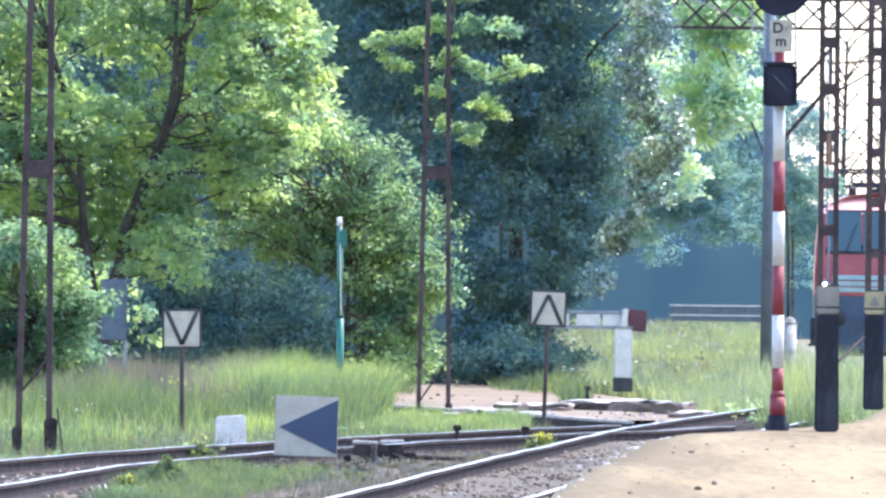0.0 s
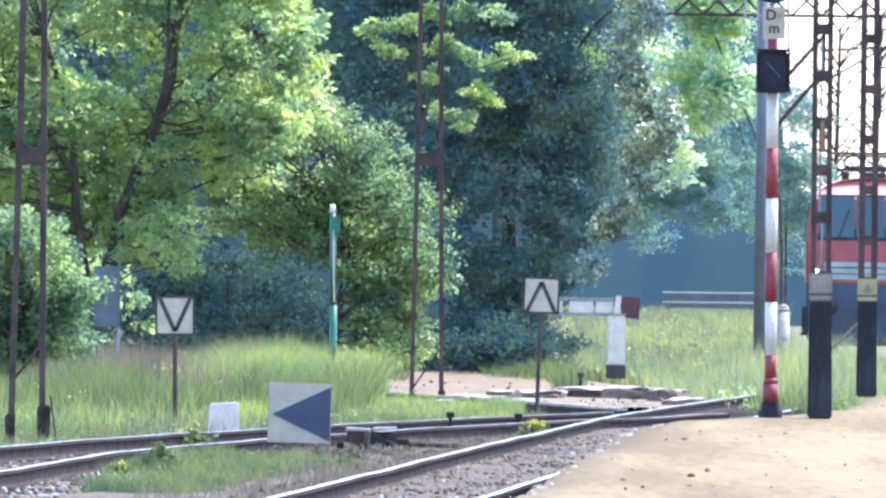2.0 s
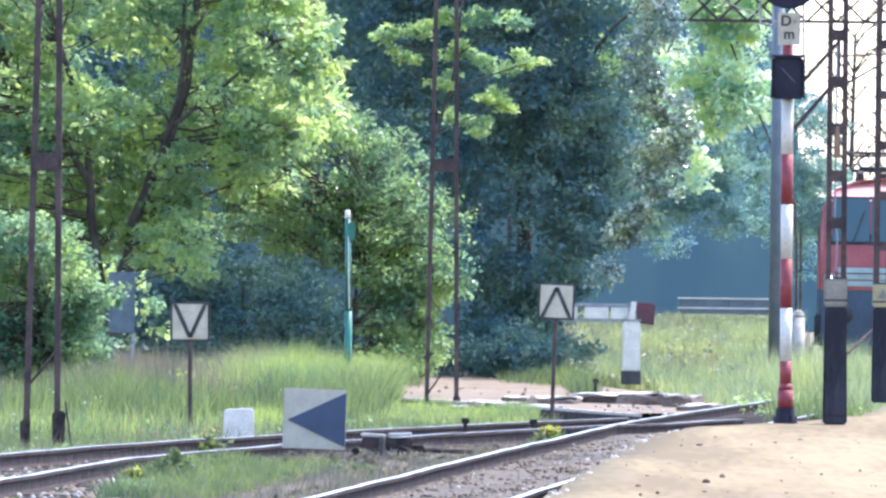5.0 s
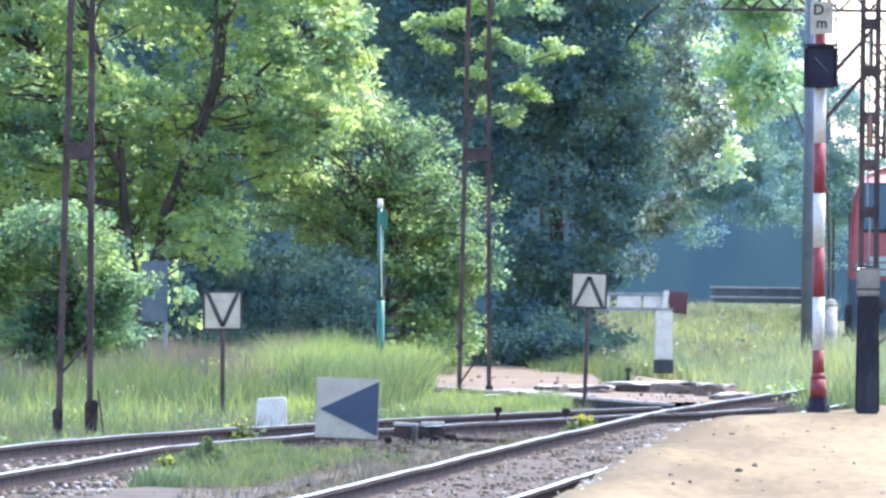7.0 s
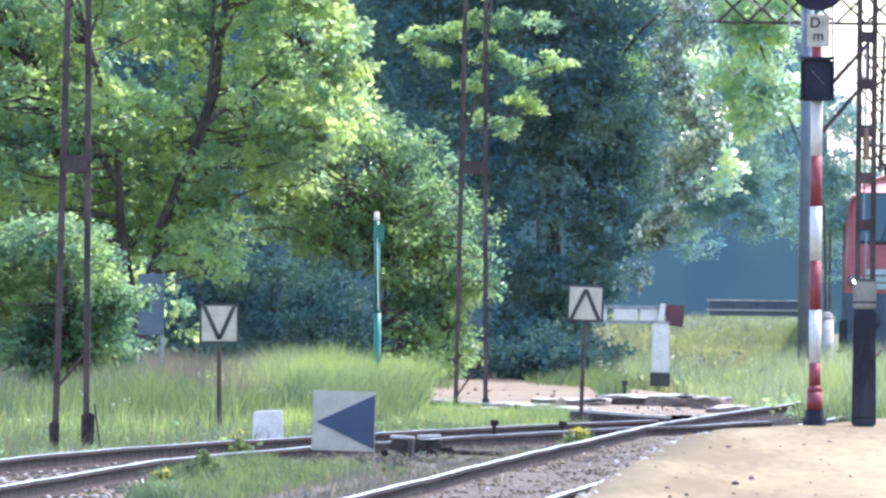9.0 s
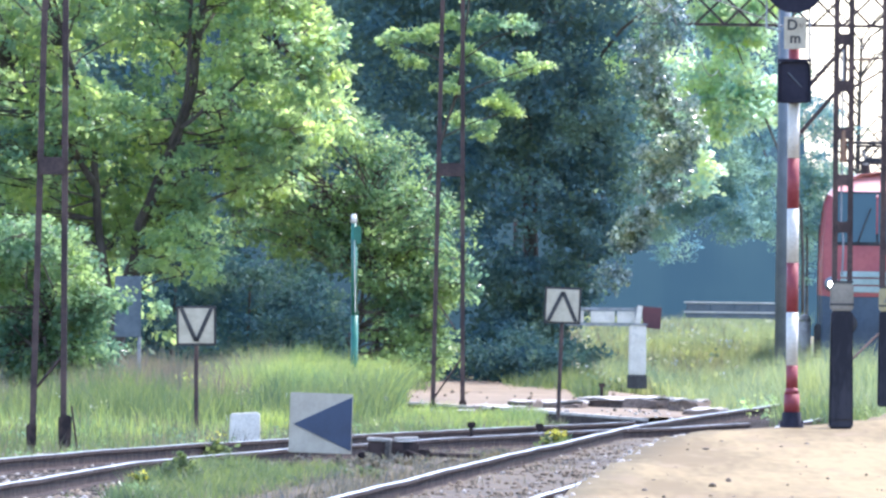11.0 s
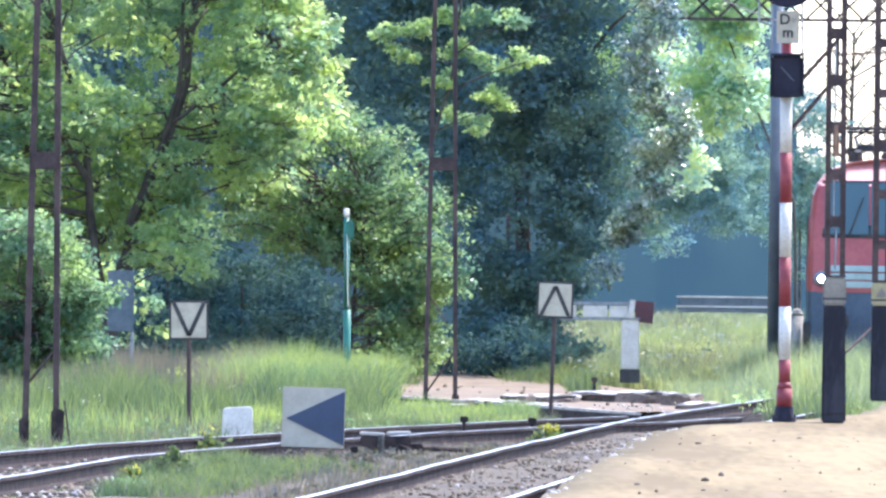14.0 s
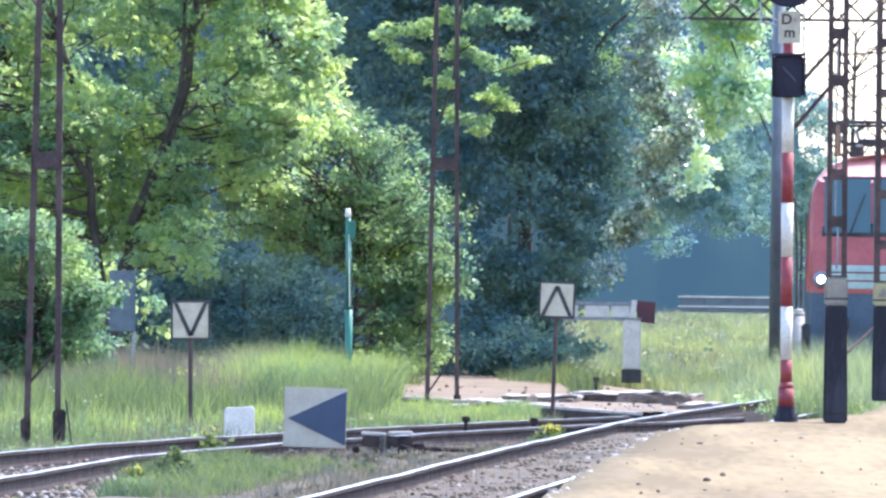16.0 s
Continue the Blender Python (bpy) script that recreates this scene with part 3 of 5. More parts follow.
    s.matrix_basis = pose(3.735, 161, 0.25, 0, -0.3, 0)


signal()


# ---- catenary masts ----
def lattice_mast(name, x, y, z, spread0, spread1, height, leg, pitch, first, label, base=None, lean=0.0, thick=0.06):
    """Two rolled channels joined by batten plates, on an optional boxed foot."""
    m = empty(name, x, y, z)
    tagged(m, label, "catenary mast", "catenary masts")
    lo = 0.0
    if base:
        w, h, cap, capmat, caplab = base
        bm = bmesh.new()
        box(bm, w, w * 0.8, h, 0, 0, 0, bevel=0.02)
        box(bm, w * 0.86, 0.02, h - 0.25, 0, -w * 0.4 - 0.008, 0.1, bevel=0.006)
        for v in bm.verts:
            v.co.x *= 1.0 - 0.1 * v.co.z / h
        part("base", bm, BLACK_BASE, m, "black bitumen-coated tall base")
        bm = bmesh.new()
        box(bm, w * 0.94, w * 0.84, cap, 0, 0, h + 0.002, bevel=0.02)
        part("base_cap", bm, capmat, m, caplab)
        for bw, bh, bz in ((0.96, 0.025, cap * 0.2), (0.9, 0.02, cap + 0.003)):
            bm = bmesh.new()
            box(bm, w * bw, w * (bw - 0.1), bh, 0, 0, h + bz)
            part("cap_band", bm, SIGN_BLACK, m)
        lo = h + cap
    for s in (-1, 1):
        bm = bmesh.new()
        a = Vector((s * spread0 / 2, 0, lo))
        b = Vector((s * spread1 / 2, 0, height))
        u = [(-0.5, -thick), (0.5, -thick), (0.5, -thick + 0.014), (-0.2, -thick + 0.014), (-0.2, thick - 0.014), (0.5, thick - 0.014), (0.5, thick), (-0.5, thick)]
        lower = [bm.verts.new(a + Vector((-s * p * leg, q, 0))) for p, q in u]
        upper = [bm.verts.new(b + Vector((-s * p * leg, q, 0))) for p, q in u]
        for k in range(8):
            bm.faces.new((lower[k], lower[(k + 1) % 8], upper[(k + 1) % 8], upper[k]))
        bm.faces.new(lower[::-1])
        bm.faces.new(upper)
        bmesh.ops.recalc_face_normals(bm, faces=bm.faces)
        part("leg", bm, MAST_STEEL, m)
    zz = lo + first
    while zz < height:
        w = spread0 + (spread1 - spread0) * (zz - lo) / (height - lo)
        bm = bmesh.new()
        pts = [(-w / 2, zz - 0.09), (-w * 0.2, zz - 0.06), (w * 0.2, zz - 0.06), (w / 2, zz - 0.09), (w / 2, zz + 0.09), (w * 0.2, zz + 0.06), (-w * 0.2, zz + 0.06), (-w / 2, zz + 0.09)]
        prism(bm, pts, 0.012, -0.078)
        part("batten", bm, MAST_STEEL, m)
        zz += pitch
    if lean:
        m.matrix_basis = pose(x, y, z, 0, lean, 0)
    return m


mA = lattice_mast("catenary_mast", -4.55, 162, -0.22, 0.353, 0.181, 7.2, 0.07, 3.2, 9.0, "rusty brown lattice catenary mast of two steel channels", lean=0.3)
mB = lattice_mast("catenary_mast", -0.113, 212, -0.22, 0.44, 0.235, 8.5, 0.066, 3.7, 9.5, "rusty brown lattice catenary mast beside the path", lean=0.02)
mC = lattice_mast("catenary_mast", 4.27, 160.6, 0.25, 0.168, 0.165, 7.4, 0.058, 0.52, 0.62, "slim lattice catenary mast on a black base with cream cap",
                  base=(0.27, 1.3, 0.31, CREAM, "beige painted cap with dark band"), lean=-0.15)
mD = lattice_mast("catenary_mast", 5.66, 190, 0.23, 0.17, 0.16, 7.8, 0.08, 0.66, 0.5, "lattice catenary mast on a black base with yellow cap",
                  base=(0.27, 1.25, 0.30, YELLOW_CREAM, "yellowish painted cap"))


def mast_feet(m, pts, low=0.0, mat=RUST):
    for x, h, w in pts:
        bm = bmesh.new()
        box(bm, w, 0.2, h, x, 0, low, bevel=0.02)
        for v in bm.verts:
            v.co.x = x + (v.co.x - x) * (0.72 + 0.5 * math.sin(3.0 * (v.co.z - low) / h))
        part("foot_plate", bm, mat, m)


mast_feet(mA, ((-0.185, 0.26, 0.13), (0.19, 0.36, 0.17)), 0.14)
mast_feet(mB, ((-0.22, 0.24, 0.11), (0.22, 0.28, 0.12)))
bm = bmesh.new()
tube(bm, (0.26, 0, 0.6), (0.34, 0, 0.05), 0.012)
part("brace", bm, MAST_STEEL, mA)
bm = bmesh.new()
tube(bm, (-0.18, 0, 0.75), (0.18, 0, 1.2), 0.016)
part("brace", bm, MAST_STEEL, mA)
bm = bmesh.new()
tube(bm, (-0.2, 0, 0.3), (0.2, 0, 0.9), 0.014)
part("brace", bm, MAST_STEEL, mB)
bm = bmesh.new()
tube(bm, (0.1, 0, 1.3), (-0.2, 0, 1.75), 0.01)
part("brace", bm, MAST_STEEL, mB)
for m, zz, w in ((mA, 3.18, 0.29), (mB, 3.54, 0.37)):
    bm = bmesh.new()
    box(bm, w, 0.03, 0.2, 0, -0.1, zz, bevel=0.01)
    part("number_panel", bm, MAST_STEEL, m, "dull brown plate")
bm = bmesh.new()
prism(bm, [(-0.075, 1.36), (0.075, 1.36), (0, 1.5)], 0.01, -0.135)
part("warning_plate", bm, CREAM, mD, "pale triangular plate")
# weights and wire down the slim mast
bm = bmesh.new()
for a, b in (((0.0, -0.05, 1.7), (0.01, -0.05, 2.1)), ((0.01, -0.05, 2.1), (-0.02, -0.05, 2.3)), ((-0.02, -0.05, 2.3), (-0.01, -0.05, 4.2))):
    tube(bm, a, b, 0.011, 0.011, 8)
part("earth_wire", bm, GALV, mC)
bm = bmesh.new()
tube(bm, (0, -0.05, 2.95), (0, -0.05, 3.3), 0.04, 0.035, 10)
part("insulator", bm, INSULATOR, mC)
bm = bmesh.new()
tube(bm, (0.1, 0, 0.75), (0.42, 0.4, 1.05), 0.014)
part("stay_rod", bm, MAST_STEEL, mC)


def grey_pole():
    p = empty("concrete_pole", 5.87, 262, -0.15)
    tagged(p, "pale grey-blue concrete pole behind the signal", "pole")
    bm = bmesh.new()
    tube(bm, (0, 0, 0), (0, 0, 8.5), 0.12, 0.10, 16)
    part("shaft", bm, GREY_BLUE, p, "", True)
    for a, b in (((0, 0, 4.3), (1.1, 0, 5.6)), ((0, 0, 5.0), (1.1, 0, 6.25))):
        bm = bmesh.new()
        tube(bm, a, b, 0.04, 0.035, 10)
        part("cantilever_tube", bm, MAST_STEEL, p)
    bm = bmesh.new()
    tube(bm, (1.1, 0, 5.55), (1.1, 0, 6.3), 0.03, 0.03, 8)
    part("cantilever_tube", bm, MAST_STEEL, p)


grey_pole()


def gantry():
    """Truss beam across the tracks, with hangers and feeder wires."""
    g = empty("catenary_gantry", 0, 300, -0.15)
    tagged(g, "dark steel lattice gantry beam spanning the tracks", "catenary gantry")
    x0, x1, z0, z1 = 1.2, 19.5, 7.25, 7.85
    for zz in (z0, z1):
        for yy in (-0.25, 0.25):
            bm = bmesh.new()
            bar(bm, (x0, yy, zz), (x1, yy, zz), 0.055, 0.055)
            part("chord", bm, MAST_STEEL, g)
    n = 30
    for i in range(n):
        a, b = x0 + (x1 - x0) * i / n, x0 + (x1 - x0) * (i + 1) / n
        bm = bmesh.new()
        bar(bm, (a, -0.25, z0 if i % 2 else z1), (b, -0.25, z1 if i % 2 else z0), 0.05, 0.05)
        part("lacing_bar", bm, MAST_STEEL, g)
        bm = bmesh.new()
        bar(bm, (a, 0.25, z1 if i % 2 else z0), (b, 0.25, z0 if i % 2 else z1), 0.05, 0.05)
        part("lacing_bar", bm, MAST_STEEL, g)
    for xx in (1.3, 19.4):
        bm = bmesh.new()
        for s in (-0.2, 0.2):
            bar(bm, (xx + s * 0.5, s, 0), (xx + s * 0.5, s, 8.0), 0.09, 0.09)
        part("gantry_leg", bm, MAST_STEEL, g)
    for xx, l in ((8.1, 1.4), (9.15, 2.1), (10.0, 1.2), (11.2, 1.8)):
        bm = bmesh.new()
        tube(bm, (xx, 0, z0), (xx, 0, z0 - l), 0.035, 0.03, 8)
        tube(bm, (xx, 0, z0 - l + 0.1), (xx + 0.9, 0, z0 - l * 0.55), 0.022, 0.022, 8)
        tube(bm, (xx, 0, z0 - l * 0.5), (xx + 1.2, 0, z0 - l * 0.45), 0.02, 0.02, 8)
        part("hanger", bm, MAST_STEEL, g)
        bm = bmesh.new()
        for k in range(4):
            tube(bm, (xx + 0.2 + k * 0.05, 0, z0 - l * 0.49), (xx + 0.225 + k * 0.05, 0, z0 - l * 0.49), 0.07, 0.05, 10)
        part("insulator", bm, INSULATOR, g)


gantry()


def cantilever_mast(x, y, h, side):
    m = empty("catenary_mast", x, y, -0.15)
    tagged(m, "distant catenary mast with tubular cantilever arms", "catenary mast", "distant catenary masts")
    bm = bmesh.new()
    for s in (-0.1, 0.1):
        bar(bm, (s, 0, 0), (s, 0, h), 0.06, 0.1)
    part("leg", bm, MAST_STEEL, m)
    for a, b, r in (((0, 0, h - 2.6), (side * 2.6, 0, h - 0.9), 0.03), ((0, 0, h - 0.8), (side * 2.6, 0, h - 0.9), 0.025), ((side * 0.7, 0, h - 2.2), (side * 2.3, 0, h - 2.35), 0.025), ((side * 1.4, 0, h - 1.75), (side * 2.2, 0, h - 2.3), 0.02)):
        bm = bmesh.new()
        tube(bm, a, b, r, r, 8)
        part("cantilever_tube", bm, MAST_STEEL, m)
    bm = bmesh.new()
    for k in range(5):
        tube(bm, (side * (0.25 + 0.06 * k), 0, h - 0.81), (side * (0.28 + 0.06 * k), 0, h - 0.81), 0.08, 0.06, 10)
    part("insulator", bm, INSULATOR, m)


for x, y, h, s in ((14.6, 350, 7.9, -1), (16.9, 400, 8.6, -1), (19.0, 450, 9.2, -1)):
    cantilever_mast(x, y, h, s)


def wires():
    for i, (xo, z, sag) in enumerate(((0.0, 5.5, 0.05), (0.05, 6.7, 0.5), (1.6, 7.0, 0.4), (-4.2, 6.8, 0.4))):
        bm = bmesh.new()
        ys = [160, 190, 225, 262, 300, 345, 395]
        for a, b in zip(ys[:-1], ys[1:]):
            last = None
            for k in range(7):
                y = a + (b - a) * k / 6
                s = k / 6
                p = (MAIN(y) + xo, y, z - sag * 4 * s * (1 - s))
                if last:
                    tube(bm, last, p, 0.011, 0.011, 5, False)
                last = p
        ob = part("overhead_wire", bm, SIGN_BLACK)
        tagged(ob, "thin dark overhead contact line wire", "overhead wire", "overhead wires")


wires()


# ---- level crossing barriers and posts ----
def barrier(x, y):
    b = empty("crossing_barrier", x, y, -0.1)
    tagged(b, "white level crossing barrier with dark red counterweight", "barrier")
    bm = bmesh.new()
    box(bm, 0.35, 0.34, 0.24, 0, 0, 0, bevel=0.01)
    part("plinth", bm, SIGN_BLACK, b, "black painted plinth")
    bm = bmesh.new()
    box(bm, 0.31, 0.3, 0.88, 0, 0, 0.24, bevel=0.02)
    part("housing", bm, WHITE, b, "white sheet-metal drive housing")
    bm = bmesh.new()
    box(bm, 0.36, 0.34, 0.03, 0, 0, 1.122, bevel=0.008)
    box(bm, 0.1, 0.2, 0.3, 0.0, 0, 1.15, bevel=0.015)
    part("pivot", bm, GALV, b)
    for z in (1.10, 1.37):
        bm = bmesh.new()
        box(bm, 1.25, 0.07, 0.055, -0.62, -0.05, z, bevel=0.006)
        part("arm_rail", bm, GALV, b, "grey steel arm rail")
    for i, w in enumerate((0.28, 0.46, 0.40)):
        xx = (-1.08, -0.62, -0.18)[i]
        bm = bmesh.new()
        box(bm, w * 0.92, 0.03, 0.20, xx, -0.05, 1.16, bevel=0.004)
        part("arm_panel", bm, WHITE, b)
    bm = bmesh.new()
    prism(bm, [(0.1, 1.08), (0.4, 1.05), (0.42, 1.43), (0.06, 1.46)], 0.16, -0.1)
    part("counterweight", bm, MAROON, b, "dark red counterweight")
    bm = bmesh.new()
    prism(bm, [(-0.06, 1.15), (0.05, 1.15), (0.09, 1.46), (-0.0, 1.47)], 0.1, -0.16)
    part("arm_bracket", bm, WHITE, b)


barrier(3.2, 256)


def far_barrier():
    b = empty("crossing_barrier", 5.9, 300, -0.1)
    tagged(b, "grey lowered barrier across the far side of the crossing", "barrier")
    for z in (1.3, 1.5):
        bm = bmesh.new()
        box(bm, 2.1, 0.06, 0.035, -0.15, 0, z - 0.07, bevel=0.006)
        part("arm_rail", bm, WHITE, b)
    for i in range(4):
        bm = bmesh.new()
        box(bm, 0.49, 0.03, 0.3, -0.9 + i * 0.5, 0, 1.13, bevel=0.004)
        part("arm_panel", bm, GREY_BLUE, b)
    bm = bmesh.new()
    box(bm, 0.14, 0.14, 1.25, 0.9, 0, 0, bevel=0.01)
    box(bm, 0.26, 0.16, 0.06, 0.86, 0, 1.16, bevel=0.01)
    part("rest_post", bm, WHITE, b, "white rest post")


far_barrier()


def capped_post():
    c = empty("marker_post", 6.53, 272, -0.15)
    tagged(c, "short thick whitewashed post with rounded top in the grass", "post")
    bm = bmesh.new()
    tube(bm, (0, 0, 0), (0, 0, 1.22), 0.125, 0.12, 18)
    part("post", bm, CHALK, c, "", True)
    bm = bmesh.new()
    for z0, z1, r0, r1 in ((1.222, 1.29, 0.12, 0.105), (1.29, 1.34, 0.105, 0.07), (1.34, 1.36, 0.07, 0.02)):
        tube(bm, (0, 0, z0), (0, 0, z1), r0, r1, 18)
    part("cap", bm, CHALK, c, "", True)


capped_post()


def green_post():
    g = empty("green_post", -1.65, 235, -0.2)
    tagged(g, "slim glossy green metal post with pale cap in the grass", "post")
    bm = bmesh.new()
    tube(bm, (0, 0, 0), (0, 0, 1.4), 0.06, 0.06, 16)
    tube(bm, (0, 0, 1.4), (-0.03, 0, 2.9), 0.05, 0.045, 16)
    part("shaft", bm, GREEN_PAINT, g, "", True)
    bm = bmesh.new()
    tube(bm, (-0.03, 0, 2.9), (-0.035, 0, 3.04), 0.05, 0.04, 14)
    part("cap", bm, WHITE, g, "white cap", True)
    # White bar added to paint the sun glint along the shaft
    bm = bmesh.new()
    bar(bm, (0.012, -0.058, 1.45), (-0.018, -0.054, 2.62), 0.045, 0.01)
    part("glint_strip", bm, WHITE, g, "pale strip painting a sun glint")
    bm = bmesh.new()
    box(bm, 0.14, 0.1, 0.3, 0.02, 0, 2.55, bevel=0.02)
    part("junction_box", bm, GREEN_PAINT, g)


green_post()


def grey_panel():
    g = empty("notice_board", -5.1, 225, -0.2)
    tagged(g, "grey-blue metal board on a post, seen from behind", "board")
    bm = bmesh.new()
    box(bm, 0.42, 0.05, 0.95, 0, 0, 1.05, bevel=0.015)
    part("panel", bm, PANEL_GREY, g)
    bm = bmesh.new()
    tube(bm, (0.18, 0.05, 0), (0.18, 0.05, 2.0), 0.03, 0.03, 10)
    part("post", bm, GALV, g)


grey_panel()


# ---- train ----
def train():
    t = empty("railcar", 9.9, 329, 0)
    tagged(t, "red railcar with dark blue lower front and lit headlights", "train")
    right = [(1.36, 0.30), (1.42, 0.55), (1.43, 1.58), (1.43, 2.05), (1.40, 2.7), (1.34, 3.25), (1.26, 3.45), (1.08, 3.68), (0.75, 3.82), (0.35, 3.88), (0.0, 3.9)]
    stations = [(0.0, 0.93, 0.985), (0.12, 0.975, 0.995), (0.4, 1.0, 1.0), (19.6, 1.0, 1.0), (19.9, 0.96, 0.99)]

    def front(z):
        return 0.16 * max(0, z - 1.9) + 1.9 * max(0, z - 3.45)

    def shell(i0, i1, name, mat, label=""):
        bm = bmesh.new()
        full = [(x, z) for x, z in right[i0:i1 + 1]]
        closed = i1 == len(right) - 1
        sides = [full + [(-x, z) for x, z in full[::-1][1 if closed else 0:]]] if closed else [full, [(-x, z) for x, z in full]]
        for side in sides:
            rings = []
            for y, kx, kz in stations:
                rake = max(0.0, 1 - y / 0.4) if y < 0.4 else (1.0 if i0 == 6 and y < 1 else 0.0)
                rings.append([bm.verts.new((x * kx, y + rake * front(z), 0.3 + (z - 0.3) * kz)) for x, z in side])
            for r, s in zip(rings[:-1], rings[1:]):
                for k in range(len(r) - 1):
                    bm.faces.new((r[k], r[k + 1], s[k + 1], s[k]))
        # closing front and back
        for st in (0, -1):
            y, kx, kz = stations[st]
            rake = 1.0 if st == 0 else 0.0
            ring = [bm.verts.new((x * kx, y + rake * front(z), 0.3 + (z - 0.3) * kz)) for x, z in full + [(-x, z) for x, z in full[::-1][1 if closed else 0:]]]
            bm.faces.new(ring if st == 0 else ring[::-1])
        bmesh.ops.remove_doubles(bm, verts=bm.verts, dist=0.0005)
        bmesh.ops.recalc_face_normals(bm, faces=bm.faces)
        return part(name, bm, mat, t, label)

    shell(0, 2, "lower_body", TRAIN_BLUE, "dark blue lower body")
    shell(2, 6, "upper_body", TRAIN_RED, "red upper body")
    shell(6, 10, "roof", TRAIN_CREAM, "pale weathered rounded roof")


    def pane(x0, x1, z0, z1, d, mat, name, parent=t, label=""):
        bm = bmesh.new()
        q = [(x0, z0), (x1, z0), (x1, z1), (x0, z1)]
        a = [bm.verts.new((x, front(z) - d, z)) for x, z in q]
        b = [bm.verts.new((x, front(z) + 0.03, z)) for x, z in q]
        bm.faces.new(a)
        for k in range(4):
            bm.faces.new((a[(k + 1) % 4], a[k], b[k], b[(k + 1) % 4]))
        bmesh.ops.bevel(bm, geom=[e for e in bm.edges if len(e.link_faces) == 2], offset=0.01, segments=2, affect="EDGES")
        return part(name, bm, mat, parent, label)

    pane(-1.16, 1.16, 2.50, 3.50, 0.008, UNDER, "windscreen_surround", label="black rubber surround")
    for x0, x1 in ((-1.12, -0.35), (-0.31, 0.31), (0.35, 1.12)):
        pane(x0, x1, 2.56, 3.46, 0.02, GLASS, "windscreen", label="dark blue tinted windscreen")
    for s in (-1, 1):
        bm = bmesh.new()
        tube(bm, (s * 0.7, front(2.6) - 0.05, 2.52), (s * 0.45, front(3.2) - 0.05, 3.2), 0.014, 0.012, 8)
        part("wiper", bm, UNDER, t)
    for z0, z1 in ((1.63, 1.745), (1.77, 1.885), (1.91, 2.02)):
        pane(-1.0, 1.0, z0, z1, 0.02, TRAIN_STRIPE, "front_stripe", label="pale grey-green stripe")
    pane(-1.25, 1.25, 1.55, 1.61, 0.02, TRAIN_RED, "front_trim", label="thin red line")
    for s in (-1, 1):
        bm = bmesh.new()
        tube(bm, (s * 1.16, -0.06, 1.78), (s * 1.16, 0.05, 1.78), 0.13, 0.14, 20)
        lamp = part("headlight", bm, GALV, t, "round headlight bezel", True)
        bm = bmesh.new()
        tube(bm, (s * 1.16, -0.075, 1.78), (s * 1.16, -0.062, 1.78), 0.058, 0.062, 20)
        part("lamp_glass", bm, LAMP_ON, lamp, "lit white lamp glass")
        bm = bmesh.new()
        tube(bm, (s * 0.87, 0.05, 1.05), (s * 0.87, -0.45, 1.05), 0.07, 0.06, 14)
        tube(bm, (s * 0.87, -0.45, 1.05), (s * 0.87, -0.5, 1.05), 0.2, 0.2, 20)
        part("buffer", bm, UNDER, t, "dark round buffer", True)
        bm = bmesh.new()
        box(bm, 0.16, 0.5, 0.62, s * 1.4, 0.3, 0.42, bevel=0.03)
        box(bm, 0.22, 0.4, 0.05, s * 1.42, 0.3, 0.4, bevel=0.01)
        part("corner_step", bm, UNDER, t, "dark steel corner step")
    bm = bmesh.new()
    box(bm, 0.3, 0.5, 0.25, 0, -0.2, 0.9, bevel=0.03)
    part("coupler", bm, UNDER, t)
    bm = bmesh.new()
    box(bm, 2.5, 0.08, 0.45, 0, 0.05, 0.18, bevel=0.03)
    part("snow_guard", bm, UNDER, t)
    bm = bmesh.new()
    box(bm, 2.3, 18.6, 0.5, 0, 10, 0.35, bevel=0.05)
    part("underframe", bm, UNDER, t)
    for y in (2.2, 4.7, 15.2, 17.7):
        for s in (-1, 1):
            bm = bmesh.new()
            tube(bm, (s * 0.69, y, 0.46), (s * 0.82, y, 0.46), 0.46, 0.46, 28)
            tube(bm, (s * 0.66, y, 0.46), (s * 0.69, y, 0.46), 0.485, 0.485, 28)
            part("wheel", bm, UNDER, t)
    for s in (-1, 1):
        for k in range(8):
            bm = bmesh.new()
            box(bm, 0.02, 1.3, 0.8, s * 1.425, 2.6 + k * 2.1, 2.1, bevel=0.008)
            part("side_window", bm, GLASS, t)
    # roof gear: pantograph, horns
    bm = bmesh.new()
    box(bm, 1.5, 1.6, 0.06, 0, 2.2, 4.02)
    for xx in (-0.6, 0.6):
        for yy in (1.6, 2.8):
            tube(bm, (xx, yy, 3.8), (xx, yy, 4.05), 0.06, 0.05, 10)
    part("pantograph_base", bm, UNDER, t)
    for name, a, b, r in (("pantograph_arm", (-0.55, 1.6, 4.08), (-0.605, 3.1, 4.28), 0.03), ("pantograph_arm", (-0.605, 3.1, 4.28), (-0.385, 1.7, 4.4), 0.025),
                          ("pantograph_arm", (0.55, 1.6, 4.08), (0.605, 3.1, 4.28), 0.03), ("pantograph_arm", (0.605, 3.1, 4.28), (0.385, 1.7, 4.4), 0.025),
                          ("collector_bar", (-0.95, 1.7, 4.42), (0.95, 1.7, 4.42), 0.03), ("collector_bar", (-0.75, 1.9, 4.36), (0.75, 1.9, 4.36), 0.025),
                          ("pantograph_shaft", (-0.55, 1.6, 4.1), (0.55, 1.6, 4.1), 0.04)):
        bm = bmesh.new()
        tube(bm, a, b, r)
        part(name, bm, UNDER, t)
    bm = bmesh.new()
    tube(bm, (-0.55, 1.2, 3.8), (-0.55, 1.1, 4.02), 0.09, 0.07, 12)
    part("horn", bm, UNDER, t)
    bm = bmesh.new()
